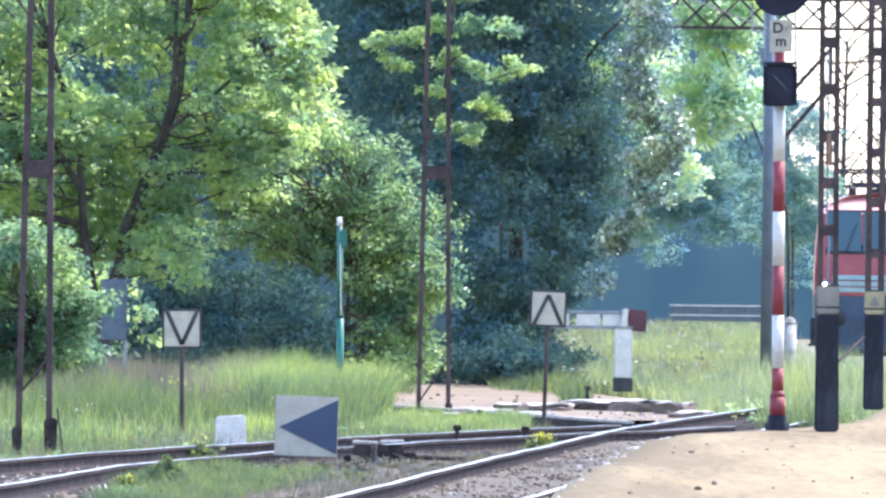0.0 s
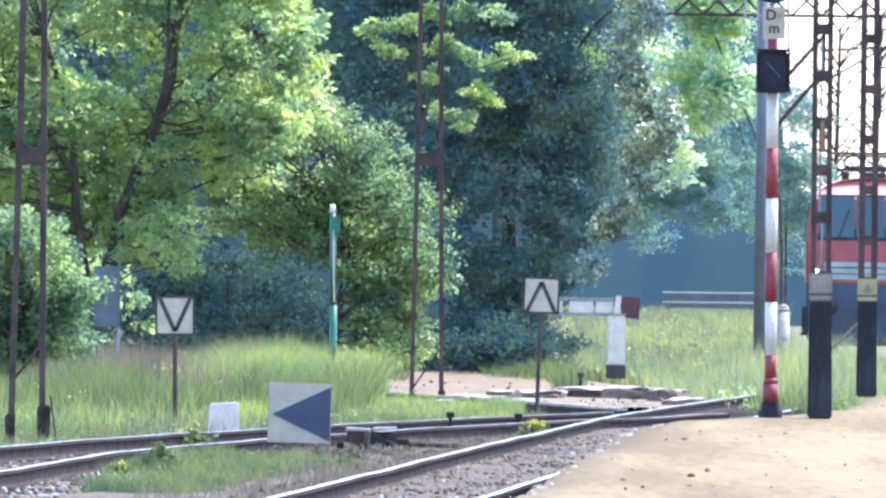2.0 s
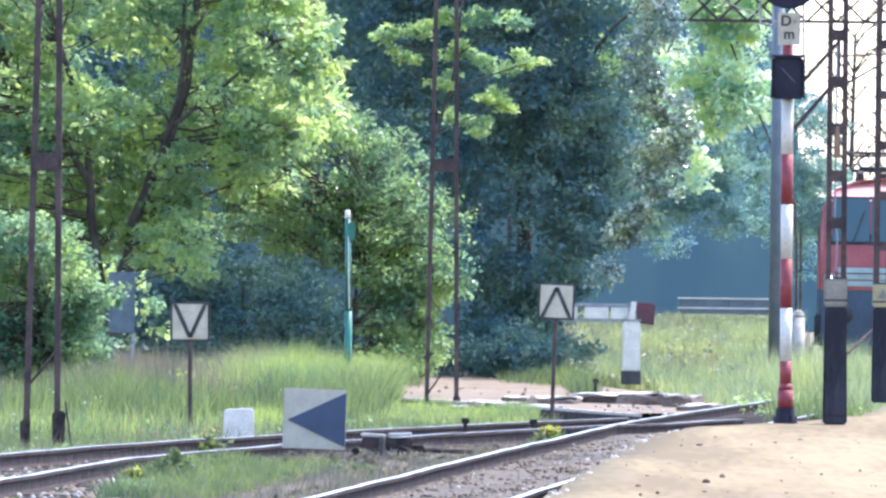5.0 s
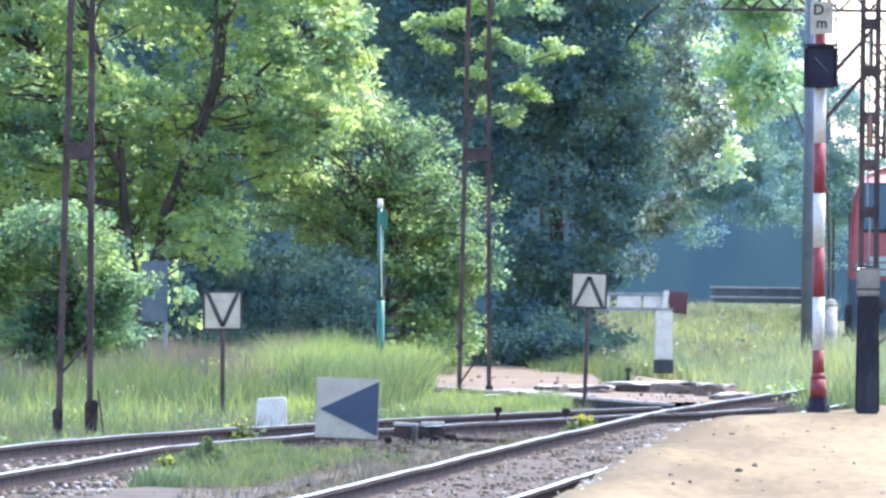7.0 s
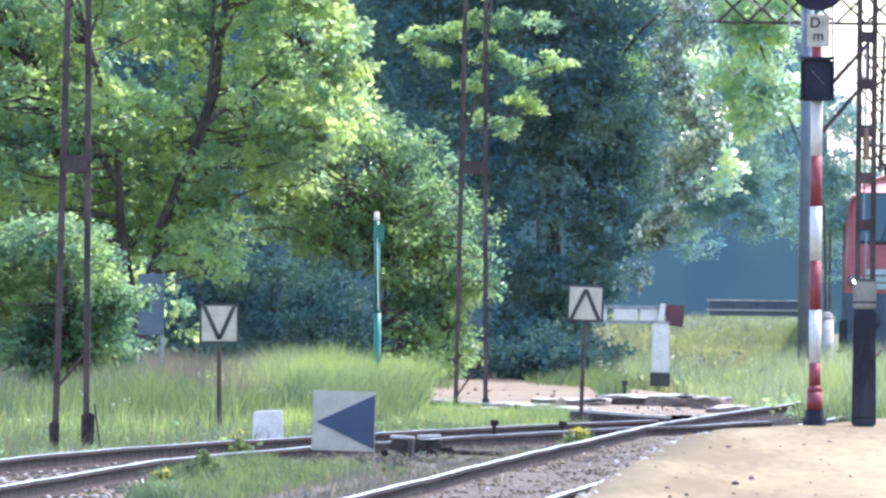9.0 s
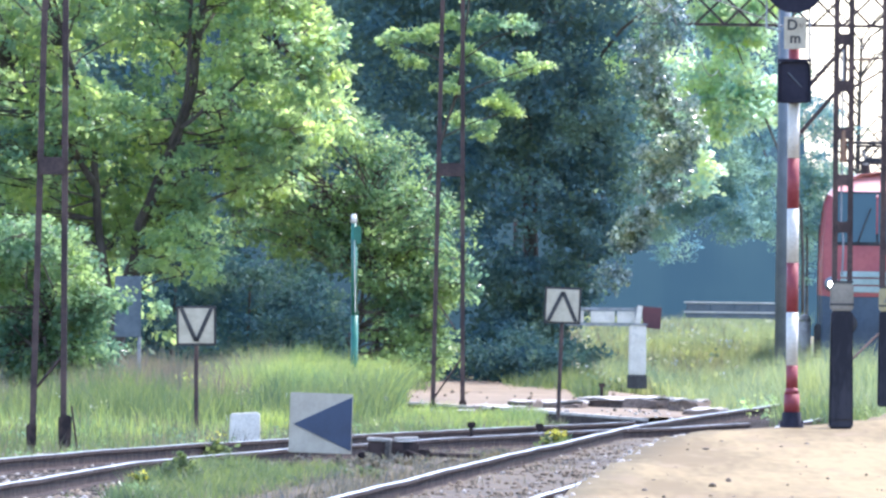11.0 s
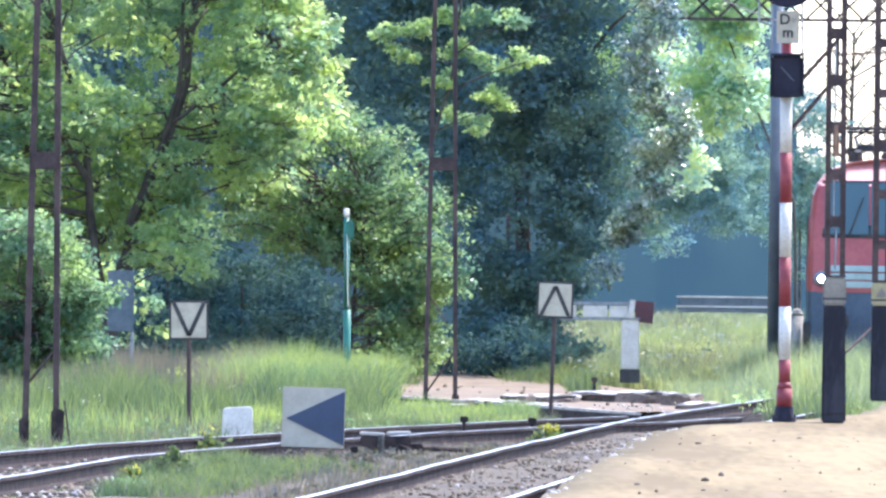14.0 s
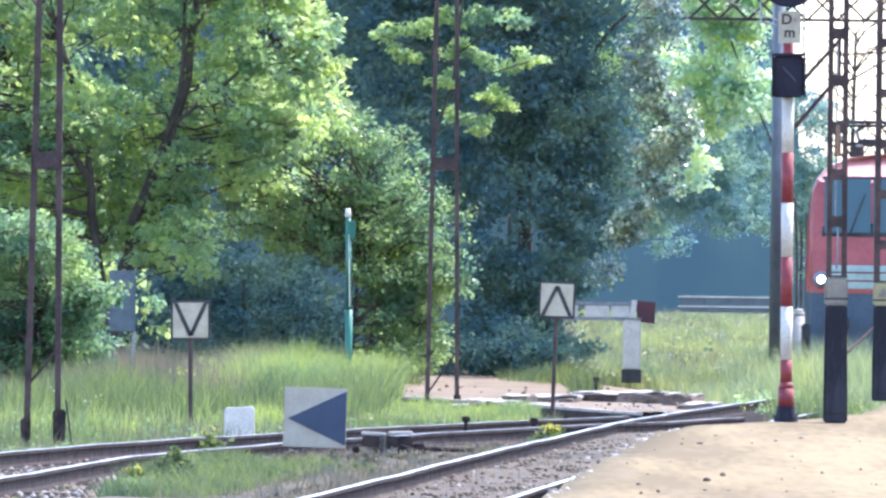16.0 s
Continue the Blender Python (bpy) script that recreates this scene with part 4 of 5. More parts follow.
    box(bm, 0.5, 0.3, 0.14, 0.1, 1.3, 3.86, bevel=0.03)
    part("roof_box", bm, UNDER, t)
    return t


RAILCAR = train()


# ---- trees ----
def leaves(centres, radii, per, size, rng, flat=0.7, droop=0.0, long=1.5):
    """Folded leaf blades scattered in small sprays; arrays of corners and triangles."""
    n = len(centres) * per
    c = np.repeat(centres, per, 0)
    r = np.repeat(radii, per)[:, None]
    d = rng.normal(size=(n, 3))
    d /= np.linalg.norm(d, axis=1, keepdims=True) + 1e-9
    p = c + d * r * rng.random((n, 1)) ** 0.5 * np.array([1, 1, flat])
    s = size * rng.uniform(0.6, 1.25, (n, 1))
    lead = np.repeat(rng.normal(size=(len(centres), 3)), per, 0)
    axis = rng.normal(size=(n, 3)) * np.array([0.8, 0.8, 0.5]) + d * 0.7 + lead * 0.6
    axis[:, 2] -= droop
    axis /= np.linalg.norm(axis, axis=1, keepdims=True)
    face = rng.normal(size=(len(centres), 3)) * 0.6 + np.array([0, 0, 0.85])
    nrm = np.repeat(face, per, 0) + rng.normal(size=(n, 3)) * 0.38
    side = np.cross(axis, nrm)
    side /= np.linalg.norm(side, axis=1, keepdims=True) + 1e-9
    up = np.cross(side, axis)
    a = p
    b = p + axis * s * 0.5 * long + side * s * 0.5 + up * s * 0.14
    e = p + axis * s * long - up * s * 0.1
    g = p + axis * s * 0.5 * long - side * s * 0.5 + up * s * 0.14
    v = np.stack([a, b, e, g], 1).reshape(-1, 3)
    i = np.arange(n)[:, None] * 4
    f = np.concatenate([i + [0, 1, 2], i + [0, 2, 3]], 1).reshape(-1, 3)
    return v, f


def limb(bm, pts, r0, r1, seg=9):
    """One tapered, bent skin through the points, closed at both ends."""
    pts = [Vector(p) for p in pts]
    rings = []
    for k, p in enumerate(pts):
        d = pts[min(k + 1, len(pts) - 1)] - pts[max(k - 1, 0)]
        u = d.cross(Vector((0.31, 0.95, 0.05))).normalized()
        w = d.cross(u).normalized()
        r = r0 + (r1 - r0) * k / (len(pts) - 1)
        rings.append([bm.verts.new(p + (u * math.cos(6.28319 * i / seg) + w * math.sin(6.28319 * i / seg)) * r) for i in range(seg)])
    for a, b in zip(rings[:-1], rings[1:]):
        for i in range(seg):
            bm.faces.new((a[i], a[(i + 1) % seg], b[(i + 1) % seg], b[i]))
    bm.faces.new(rings[0][::-1])
    bm.faces.new(rings[-1])


def tree(name, label, x, y, z, trunk, lobes, density, leaf, per, mat, seed, r0=0.16, spray=(0.2, 0.4), shell=0.55, droop=0.2, flat=0.6, category="tree", limbs=True):
    """Trunk and limbs reach into lobes (centre, half-widths); sprays of leaves fill the lobes unevenly."""
    rng = np.random.default_rng(seed)
    t = empty(name, x, y, z)
    tagged(t, label, category)
    bm = bmesh.new()
    for line, ra, rb in trunk:
        pts = [Vector(p) for p in line]
        fine = []
        for a, b in zip(pts[:-1], pts[1:]):
            for k in range(3):
                q = a.lerp(b, k / 3)
                fine.append(q + Vector(rng.normal(size=3)) * 0.03 * min(1.0, ra / 0.09))
        fine.append(pts[-1])
        limb(bm, fine, ra, rb)
    if limbs:
        tips = [Vector(a).lerp(Vector(b), k / 4) for line, _, _ in trunk for a, b in zip(line[:-1], line[1:]) for k in range(1, 5) if b[2] > 1.2]
        for (cx, cy, cz), (rx, ry, rz) in lobes:
            c = Vector((cx, cy, cz))
            start = min(tips, key=lambda q: (q - c).length + 0.8 * max(0.0, q.z - c.z + 0.2))
            bend = Vector(rng.normal(size=3)) * 0.16
            limb(bm, [start, start.lerp(c, 0.3) + bend, start.lerp(c, 0.65) + Vector(rng.normal(size=3)) * 0.1 + bend * 0.6, c], 0.024, 0.01, 7)
            for _ in range(5):
                d = Vector(rng.normal(size=3)).normalized()
                limb(bm, [c, c + Vector((d.x * rx, d.y * ry, d.z * rz)) * 0.8], 0.01, 0.005, 5)
    part("trunk", bm, BARK, t)
    cs, rs = [], []
    for (cx, cy, cz), (rx, ry, rz) in lobes:
        k = max(6, int(density * (rx * ry + ry * rz + rx * rz)))
        d = rng.normal(size=(k, 3))
        d /= np.linalg.norm(d, axis=1, keepdims=True)
        rad = shell + (1 - shell) * rng.random((k, 1)) ** 0.6
        lump = 1 + 0.22 * np.sin(d[:, :1] * 5 + seed) * np.cos(d[:, 2:] * 6 + seed)
        cs.append(np.array([cx, cy, cz]) + d * rad * lump * np.array([rx, ry, rz]))
        rs.append(rng.uniform(*spray, k))
    cs, rs = np.concatenate(cs), np.concatenate(rs)
    v, f = leaves(cs, rs, per, leaf, rng, flat, droop)
    ob = new("crown", raw_mesh("crown", v, f, mat))
    ob.parent = t
    tagged(ob, kind="stuff")
    return t


def auto_lobes(seed, n, box_, size, keep=None):
    """Lobes spread through a box, dropped where keep() is false."""
    rng = np.random.default_rng(seed)
    out = []
    while len(out) < n:
        p = [rng.uniform(a, b) for a, b in box_]
        if keep and not keep(*p):
            continue
        s = rng.uniform(*size)
        out.append((tuple(p), (s * rng.uniform(0.9, 1.3), s, s * rng.uniform(0.6, 0.85))))
    return out


def outline(*pts):
    """Straight lines through (height or width, limit) pairs."""
    a, b = [p[0] for p in pts], [p[1] for p in pts]
    return lambda v: float(np.interp(v, a, b))


# big yellow-green tree
MAPLE_EDGE = outline((1.5, 1.5), (2.5, 1.8), (3.0, 2.7), (3.8, 3.6), (5.4, 4.15), (6.2, 4.1), (8.0, 3.4), (10.5, 1.6))
MAPLE_STEM = outline((0.0, 0.0), (2.4, 0.1), (3.9, 0.6), (4.6, 1.0), (5.4, 1.25), (9.0, 1.6))


def in_maple(x, y, z):
    low = 2.4 - 0.35 * max(0.0, min(x, 1.6)) + 0.6 * max(0.0, x - 1.6)
    clear = y > 0.25 or abs(x - MAPLE_STEM(z)) > (0.5 if 4.5 < z < 6.4 else 0.32)
    return low < z and x < MAPLE_EDGE(z) - 0.4 and clear


tree("maple_tree", "broad leafy tree with yellow-green sunlit leaves and dark limbs", -5.9, 250, -0.25,
     [([(0, 0, 0), (0.1, 0, 1.2), (0.45, 0, 2.9), (0.95, 0.1, 4.3), (1.3, 0.1, 5.3), (1.5, 0, 7.0), (1.6, 0, 9.0)], 0.135, 0.05),
      ([(0.0, 0.1, 1.0), (-0.3, 0.1, 3.0), (-0.4, 0.2, 4.4), (-0.9, 0.1, 6.0)], 0.10, 0.04),
      ([(0.95, 0, 4.3), (1.25, -0.3, 5.4), (1.3, -0.4, 7.2)], 0.055, 0.03),
      ([(1.1, 0, 4.6), (1.9, -0.3, 5.2), (2.8, -0.4, 6.0)], 0.042, 0.02),
      ([(-0.35, 0, 3.6), (-1.0, -0.3, 4.6), (-1.8, -0.4, 5.6)], 0.07, 0.03)],
     auto_lobes(52, 34, ((2.0, 3.9), (-0.9, 1.3), (3.4, 8.0)), (0.3, 0.55), in_maple)
     + auto_lobes(11, 145, ((-3.8, 3.9), (-2.6, 1.3), (1.6, 9.5)), (0.36, 0.7), lambda x, y, z: y > -2.6 + 0.3 * (z - 1.6) and in_maple(x, y, z))
     + auto_lobes(43, 46, ((-4.0, 3.4), (2.0, 4.6), (4.2, 10.0)), (0.6, 0.95), in_maple)
     + auto_lobes(48, 16, ((-3.6, 2.4), (1.2, 2.4), (1.9, 4.6)), (0.5, 0.8), in_maple),
     17, 0.085, 22, LEAF_YELLOW, 21, flat=0.4, spray=(0.14, 0.32), droop=0.35)
tree("maple_tree", "leafy tree behind with yellow-green leaves", -10.5, 262, -0.25,
     [([(0, 0, 0), (0.1, 0, 2.5), (-0.2, 0, 5), (0.2, 0, 8)], 0.18, 0.06)],
     auto_lobes(12, 84, ((-3, 4.6), (-1.5, 3), (1.2, 9.5)), (0.6, 1.0)), 14, 0.1, 24, LEAF_YELLOW, 22)
# bush beside the left mast
tree("elder_bush", "dense pale green bush behind the mast", -6.3, 214, -0.25,
     [([(0, 0, 0), (0.1, 0, 0.9), (0.3, 0, 1.6)], 0.06, 0.03), ([(0, 0, 0), (-0.5, 0.2, 1.2)], 0.05, 0.03)],
     auto_lobes(13, 60, ((-1.5, 1.15), (-0.7, 1.2), (0.2, 2.65)), (0.26, 0.46), lambda x, y, z: z < 2.65 - 0.9 * max(0, x - 0.5) - 0.4 * max(0, -x - 0.4)), 46, 0.06, 30, LEAF_MID, 23, spray=(0.12, 0.25), category="bush")
# shrubs in the middle
HAZEL_TOP = outline((-2.2, 4.2), (-0.9, 4.8), (0.0, 5.1), (1.06, 4.9), (1.66, 4.55), (2.06, 3.75), (2.4, 2.8), (2.5, 1.0))
HAZEL_FOOT = outline((-2.2, 2.75), (0.1, 2.3), (0.5, 1.6), (0.75, 0.4), (2.5, 0.4))


def in_hazel(x, y, z):
    return HAZEL_FOOT(x) < z < HAZEL_TOP(x + 0.4) - 0.3 and x < 1.5 + 0.18 * min(z, 2.2)


tree("hazel_shrub", "tall dense green shrub with small glossy leaves", -1.9, 256, -0.25,
     [([(0, 0, 0), (0.1, 0, 1.5), (0.3, 0, 3.2)], 0.06, 0.03), ([(0.1, 0.3, 0), (0.3, 0.9, 2.8)], 0.04, 0.03), ([(0.3, 0.4, 0), (0.8, 0.5, 2.4)], 0.05, 0.03)],
     auto_lobes(14, 130, ((-2.0, 2.15), (-0.9, 2.0), (0.4, 4.9)), (0.26, 0.46), in_hazel)
     + auto_lobes(51, 80, ((-2.0, 2.15), (-2.3, 0.2), (0.4, 4.4)), (0.24, 0.4), lambda x, y, z: y > -2.3 + 0.5 * z and in_hazel(x, y, z)),
     22, 0.064, 22, LEAF_MID, 24, spray=(0.14, 0.28), category="shrub")
# dark chestnut, with blue hazy shade put into its leaf colour
CHESTNUT_EDGE = outline((0.4, 0.3), (0.65, 0.45), (1.7, 1.5), (2.6, 2.1), (3.9, 2.45), (5.5, 2.45), (7.1, 3.1), (10.5, 3.0))
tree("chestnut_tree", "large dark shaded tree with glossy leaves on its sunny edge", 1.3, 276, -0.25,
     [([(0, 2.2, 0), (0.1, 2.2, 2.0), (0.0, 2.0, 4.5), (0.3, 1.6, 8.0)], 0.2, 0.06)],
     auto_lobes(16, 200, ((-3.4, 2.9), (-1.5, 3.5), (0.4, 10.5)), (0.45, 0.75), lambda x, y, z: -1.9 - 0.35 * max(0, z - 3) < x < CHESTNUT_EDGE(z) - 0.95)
     # Wide upper crown out of view, added to shade the leaves below
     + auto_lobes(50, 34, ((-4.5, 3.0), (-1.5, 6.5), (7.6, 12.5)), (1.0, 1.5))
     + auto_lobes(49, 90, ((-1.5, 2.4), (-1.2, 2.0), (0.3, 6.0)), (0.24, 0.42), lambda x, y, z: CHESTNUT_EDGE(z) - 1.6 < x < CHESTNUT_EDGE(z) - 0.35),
     12, 0.075, 34, LEAF_CHESTNUT_HAZE, 26, spray=(0.2, 0.4), shell=0.35, limbs=False)
SPRAYS = ((-0.65, 6.4, 0.32), (-1.37, 6.35, 0.3), (0.67, 6.66, 0.3), (1.18, 6.6, 0.3), (1.45, 5.9, 0.28), (0.88, 5.8, 0.34), (0.16, 6.05, 0.4), (0.6, 5.23, 0.24), (0.98, 5.08, 0.2), (0.16, 4.82, 0.3), (0.5, 4.67, 0.18), (-0.86, 5.95, 0.25), (-0.25, 5.5, 0.28), (0.06, 6.6, 0.35), (0.3, 7.2, 0.5), (-0.6, 7.3, 0.5), (0.9, 7.4, 0.4))
tree("maple_sapling", "slender maple with lit yellow-green branches before the dark tree", 0.0, 262, -0.25,
     [([(-0.9, 0, 0), (-0.85, 0, 2.5), (-0.3, 0, 4.6), (0.0, 0, 5.6), (0.2, 0, 7.6)], 0.045, 0.02), ([(-0.1, 0, 5.3), (0.5, -0.1, 5.6), (1.4, -0.2, 5.9)], 0.018, 0.008), ([(-0.3, 0, 4.6), (0.2, -0.1, 4.85), (0.9, -0.2, 5.1)], 0.016, 0.007), ([(0.05, 0, 6.0), (0.6, -0.1, 6.4), (1.2, -0.2, 6.6)], 0.016, 0.007), ([(0.05, 0, 5.8), (-0.6, -0.1, 6.1), (-1.4, -0.2, 6.35)], 0.016, 0.007)],
     [((x, 0.3 * math.sin(9 * x), z), (w, 0.3, 0.1)) for x, z, w in SPRAYS]
     + [((x + 0.3 * math.cos(7 * z), 0.2, z + 0.16), (w * 0.6, 0.25, 0.07)) for x, z, w in SPRAYS],
     90, 0.065, 18, LEAF_YELLOW, 27, limbs=False, spray=(0.08, 0.18), flat=0.35, shell=0.2)
tree("hawthorn", "small tree at the wood's edge, sparkles painted as pale glossy leaves", 3.9, 270, -0.25,
     [([(-2.6, 8.5, 0), (-2.4, 8.0, 4.0), (-1.2, 7.0, 6.4), (0.0, 0.5, 7.6)], 0.06, 0.02)],
     auto_lobes(17, 34, ((-0.4, 0.62), (-0.5, 0.5), (3.5, 5.6)), (0.13, 0.25), lambda x, y, z: x < 0.62 - 0.35 * abs(z - 4.7))
     + auto_lobes(46, 18, ((-0.5, 0.6), (-0.3, 0.7), (5.6, 8.0)), (0.25, 0.4), lambda x, y, z: x < -0.2 + 0.2 * (z - 5.6))
     + auto_lobes(47, 14, ((-1.05, -0.3), (-0.4, 0.2), (1.75, 3.4)), (0.12, 0.24), lambda x, y, z: abs(x + 1.25 - 0.45 * (z - 1.5)) < 0.25),
     30, 0.075, 18, LEAF_SPARKLE, 28, spray=(0.1, 0.22), droop=0.5, limbs=False)
# pale trees further off, with haze put into their leaf colours
def open_right(x, y, z):
    return x < 0.2 + 0.6 * max(0.0, z - 5.2)


for x, y, w, h0, h1, n, sd, mat, foot, keep in ((6.4, 350, 1.1, 4.4, 10.5, 46, 31, LEAF_PALE, 2.0, open_right), (4.4, 366, 1.4, 4.6, 11, 34, 33, LEAF_PALE, -1.1, None), (9.75, 400, 0.55, 2.2, 6.9, 20, 34, LEAF_HAZE_TEAL, -0.1, None),
                                                (6.0, 372, 1.2, 3.4, 7.5, 40, 35, LEAF_HAZE_TEAL, -2.8, None), (4.9, 380, 0.9, 2.6, 6.5, 30, 36, LEAF_HAZE_TEAL, -1.6, None), (8.0, 390, 0.6, 3.4, 7.8, 24, 37, LEAF_HAZE_TEAL, 0.75, None)):
    tree("poplar_tree", "distant tree, sun and haze painted into pale green leaves" if mat is LEAF_PALE else "distant tree, hazy shade painted into blue-green leaves", x, y, -0.25,
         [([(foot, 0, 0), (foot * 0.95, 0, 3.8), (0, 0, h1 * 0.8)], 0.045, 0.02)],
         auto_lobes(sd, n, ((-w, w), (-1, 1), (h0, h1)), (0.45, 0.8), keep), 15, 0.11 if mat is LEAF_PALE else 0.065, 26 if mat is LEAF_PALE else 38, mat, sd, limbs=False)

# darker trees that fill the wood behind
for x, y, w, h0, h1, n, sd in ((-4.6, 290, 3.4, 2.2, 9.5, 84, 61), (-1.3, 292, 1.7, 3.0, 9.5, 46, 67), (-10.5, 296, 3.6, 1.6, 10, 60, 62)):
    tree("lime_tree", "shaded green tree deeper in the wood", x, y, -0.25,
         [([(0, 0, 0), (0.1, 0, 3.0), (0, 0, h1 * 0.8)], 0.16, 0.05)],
         auto_lobes(sd, n, ((-w, w), (-1, 2), (h0, h1)), (0.6, 1.0)), 9, 0.11, 22, LEAF_CHESTNUT_HAZE, sd, limbs=False)
# Dark leaf mass here partly stands in for shade beneath the trees
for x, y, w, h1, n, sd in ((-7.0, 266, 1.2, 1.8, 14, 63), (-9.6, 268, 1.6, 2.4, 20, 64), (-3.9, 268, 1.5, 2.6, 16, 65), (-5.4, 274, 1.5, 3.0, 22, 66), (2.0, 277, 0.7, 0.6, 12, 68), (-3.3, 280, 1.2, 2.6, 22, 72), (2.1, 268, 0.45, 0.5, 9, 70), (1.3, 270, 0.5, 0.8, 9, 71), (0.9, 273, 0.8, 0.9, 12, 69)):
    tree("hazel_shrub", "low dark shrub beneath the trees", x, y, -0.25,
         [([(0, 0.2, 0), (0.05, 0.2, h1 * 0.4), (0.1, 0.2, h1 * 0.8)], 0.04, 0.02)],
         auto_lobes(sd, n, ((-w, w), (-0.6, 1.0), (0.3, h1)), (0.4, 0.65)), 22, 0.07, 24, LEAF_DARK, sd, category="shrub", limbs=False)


def bare_tree(x, y, seed):
    """Slender distant tree, almost leafless: trunk and drooping twigs."""
    rng = np.random.default_rng(seed)
    t = empty("bare_tree", x, y, -0.25)
    tagged(t, "distant thin tree with nearly bare curving branches", "tree", "bare trees")
    bm = bmesh.new()
    limb(bm, [Vector((0, 0, 0)), Vector((0.1, 0, 4)), Vector((0.2, 0, 9))], 0.12, 0.04)
    part("trunk", bm, BARK, t)
    for _ in range(34):
        bm = bmesh.new()
        z = rng.uniform(3.5, 9)
        s = rng.choice((-1, 1))
        l = rng.uniform(0.8, 2.4)
        pts = [Vector((0.15, 0, z))]
        for k in range(1, 6):
            u = k / 5
            pts.append(Vector((0.15 + s * l * u + rng.normal() * 0.05, rng.normal() * 0.1, z + 1.1 * math.sin(u * 2.6) * l * 0.5 + rng.normal() * 0.05)))
        limb(bm, pts, 0.03, 0.008, 5)
        part("branch", bm, BARK, t)


bare_tree(11.3, 415, 91)
bare_tree(12.9, 430, 92)


# ---- grass ----
def grass(name, label, area, count, height, width, mat, seed, z=-0.2, keep=None, lean=0.25, category="grass"):
    """Bent blades; area is x0, x1, y0, y1."""
    rng = np.random.default_rng(seed)
    x0, x1, y0, y1 = area
    x = rng.uniform(x0, x1, count)
    y = rng.uniform(y0, y1, count)
    if keep:
        ok = np.array([keep(a, b) for a, b in zip(x, y)])
        x, y = x[ok], y[ok]
    n = len(x)
    patch = np.array([noise.noise((a * 0.55, b * 0.16, seed)) for a, b in zip(x, y)])
    ok = rng.random(n) < np.clip(0.75 + patch * 0.9, 0.1, 1)
    x, y, patch = x[ok], y[ok], patch[ok]
    n = len(x)
    tuft = np.array([noise.noise((p * 1.9, q * 0.7, seed + 3)) for p, q in zip(x, y)])
    h = height * rng.uniform(0.4, 1.1, n) * (1 + 0.6 * patch + 0.45 * tuft)
    a = rng.uniform(0, 2 * np.pi, n)
    w = width * rng.uniform(0.6, 1.3, n)
    zz = np.array([z(p, q) for p, q in zip(x, y)]) if callable(z) else np.full(n, z)
    base = np.stack([x, y, zz], 1)
    side = np.stack([np.cos(a), np.sin(a), np.zeros(n)], 1) * w[:, None] / 2
    b2 = rng.uniform(0, 2 * np.pi, n)
    tip = np.stack([np.cos(b2) * lean * h * rng.random(n), np.sin(b2) * lean * h * rng.random(n), h], 1)
    mid = tip * np.array([0.35, 0.35, 0.6])
    v = np.stack([base - side, base + side, base + mid + side * 0.8, base + mid - side * 0.8, base + tip], 1).reshape(-1, 3)
    i = np.arange(n)[:, None] * 5
    f = np.concatenate([i + [0, 1, 2], i + [0, 2, 3], i + [3, 2, 4]], 1).reshape(-1, 3)
    ob = new(name, raw_mesh(name, v, f, mat))
    return tagged(ob, label, category, kind="stuff")


def left_field(x, y):
    return x < min(SIDE(y) - 1.55, 9) if y < 186 else x < -0.9 + 0.25 * noise.noise((y * 0.2, x, 0))


grass("meadow_grass", "tall green grass with dry heads beside the siding", (-13, 0.5, 190, 250), 140000, 0.62, 0.012, GRASS, 51, -0.24, lambda x, y: left_field(x, y) and not (x < -2.9 and y > 203 and noise.noise((x, y * 0.2, 8)) > -0.2), lean=0.7)
grass("sunlit_grass", "grass painted a sunlit yellow-green before the shrubs", (-3.5, -0.6, 205, 250), 40000, 0.66, 0.013, SUN_GRASS, 61, -0.24, left_field, lean=1.0)
grass("dry_grass", "grey-brown dry grass stems among the green", (-13, -2.9, 203, 246), 80000, 0.72, 0.009, DRY_HEADS, 52, -0.24, left_field, lean=0.4)
grass("track_grass", "low fresh grass along the siding", (-11, 1.5, 140, 196), 95000, 0.2, 0.013, GRASS, 53, -0.24, lambda x, y: x < SIDE(y) - 1.2, lean=0.8)
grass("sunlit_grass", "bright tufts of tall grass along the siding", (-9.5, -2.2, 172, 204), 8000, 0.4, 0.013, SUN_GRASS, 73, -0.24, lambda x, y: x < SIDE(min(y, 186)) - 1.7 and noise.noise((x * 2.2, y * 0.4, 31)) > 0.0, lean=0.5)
grass("track_grass", "straw among the low grass along the siding", (-11, 1.5, 140, 196), 26000, 0.26, 0.009, GRASS_DRY, 63, -0.24, lambda x, y: x < SIDE(y) - 1.2, lean=0.6)
grass("meadow_grass", "tall sunlit meadow grass behind the crossing", (2.3, 9.5, 257.5, 345), 160000, 0.42, 0.013, MEADOW, 54, bank, lambda x, y: 2.7 + 0.8 * noise.noise((y * 0.05, 1, 1)) + 0.3 * noise.noise((x * 3, y * 0.4, 1)) < x < MAIN(y) - 2.0, lean=0.8)
grass("meadow_grass", "tall meadow grass across the running line", (8, 18, 215, 345), 60000, 0.7, 0.014, MEADOW, 67, -0.24, lambda x, y: x > MAIN(y) + 2.0, lean=0.7)
grass("dry_grass", "dry straw stems in the meadow", (2.0, 9.5, 256, 335), 14000, 0.52, 0.009, GRASS_DRY, 55, bank, lambda x, y: x < MAIN(y) - 2.0, lean=0.5)
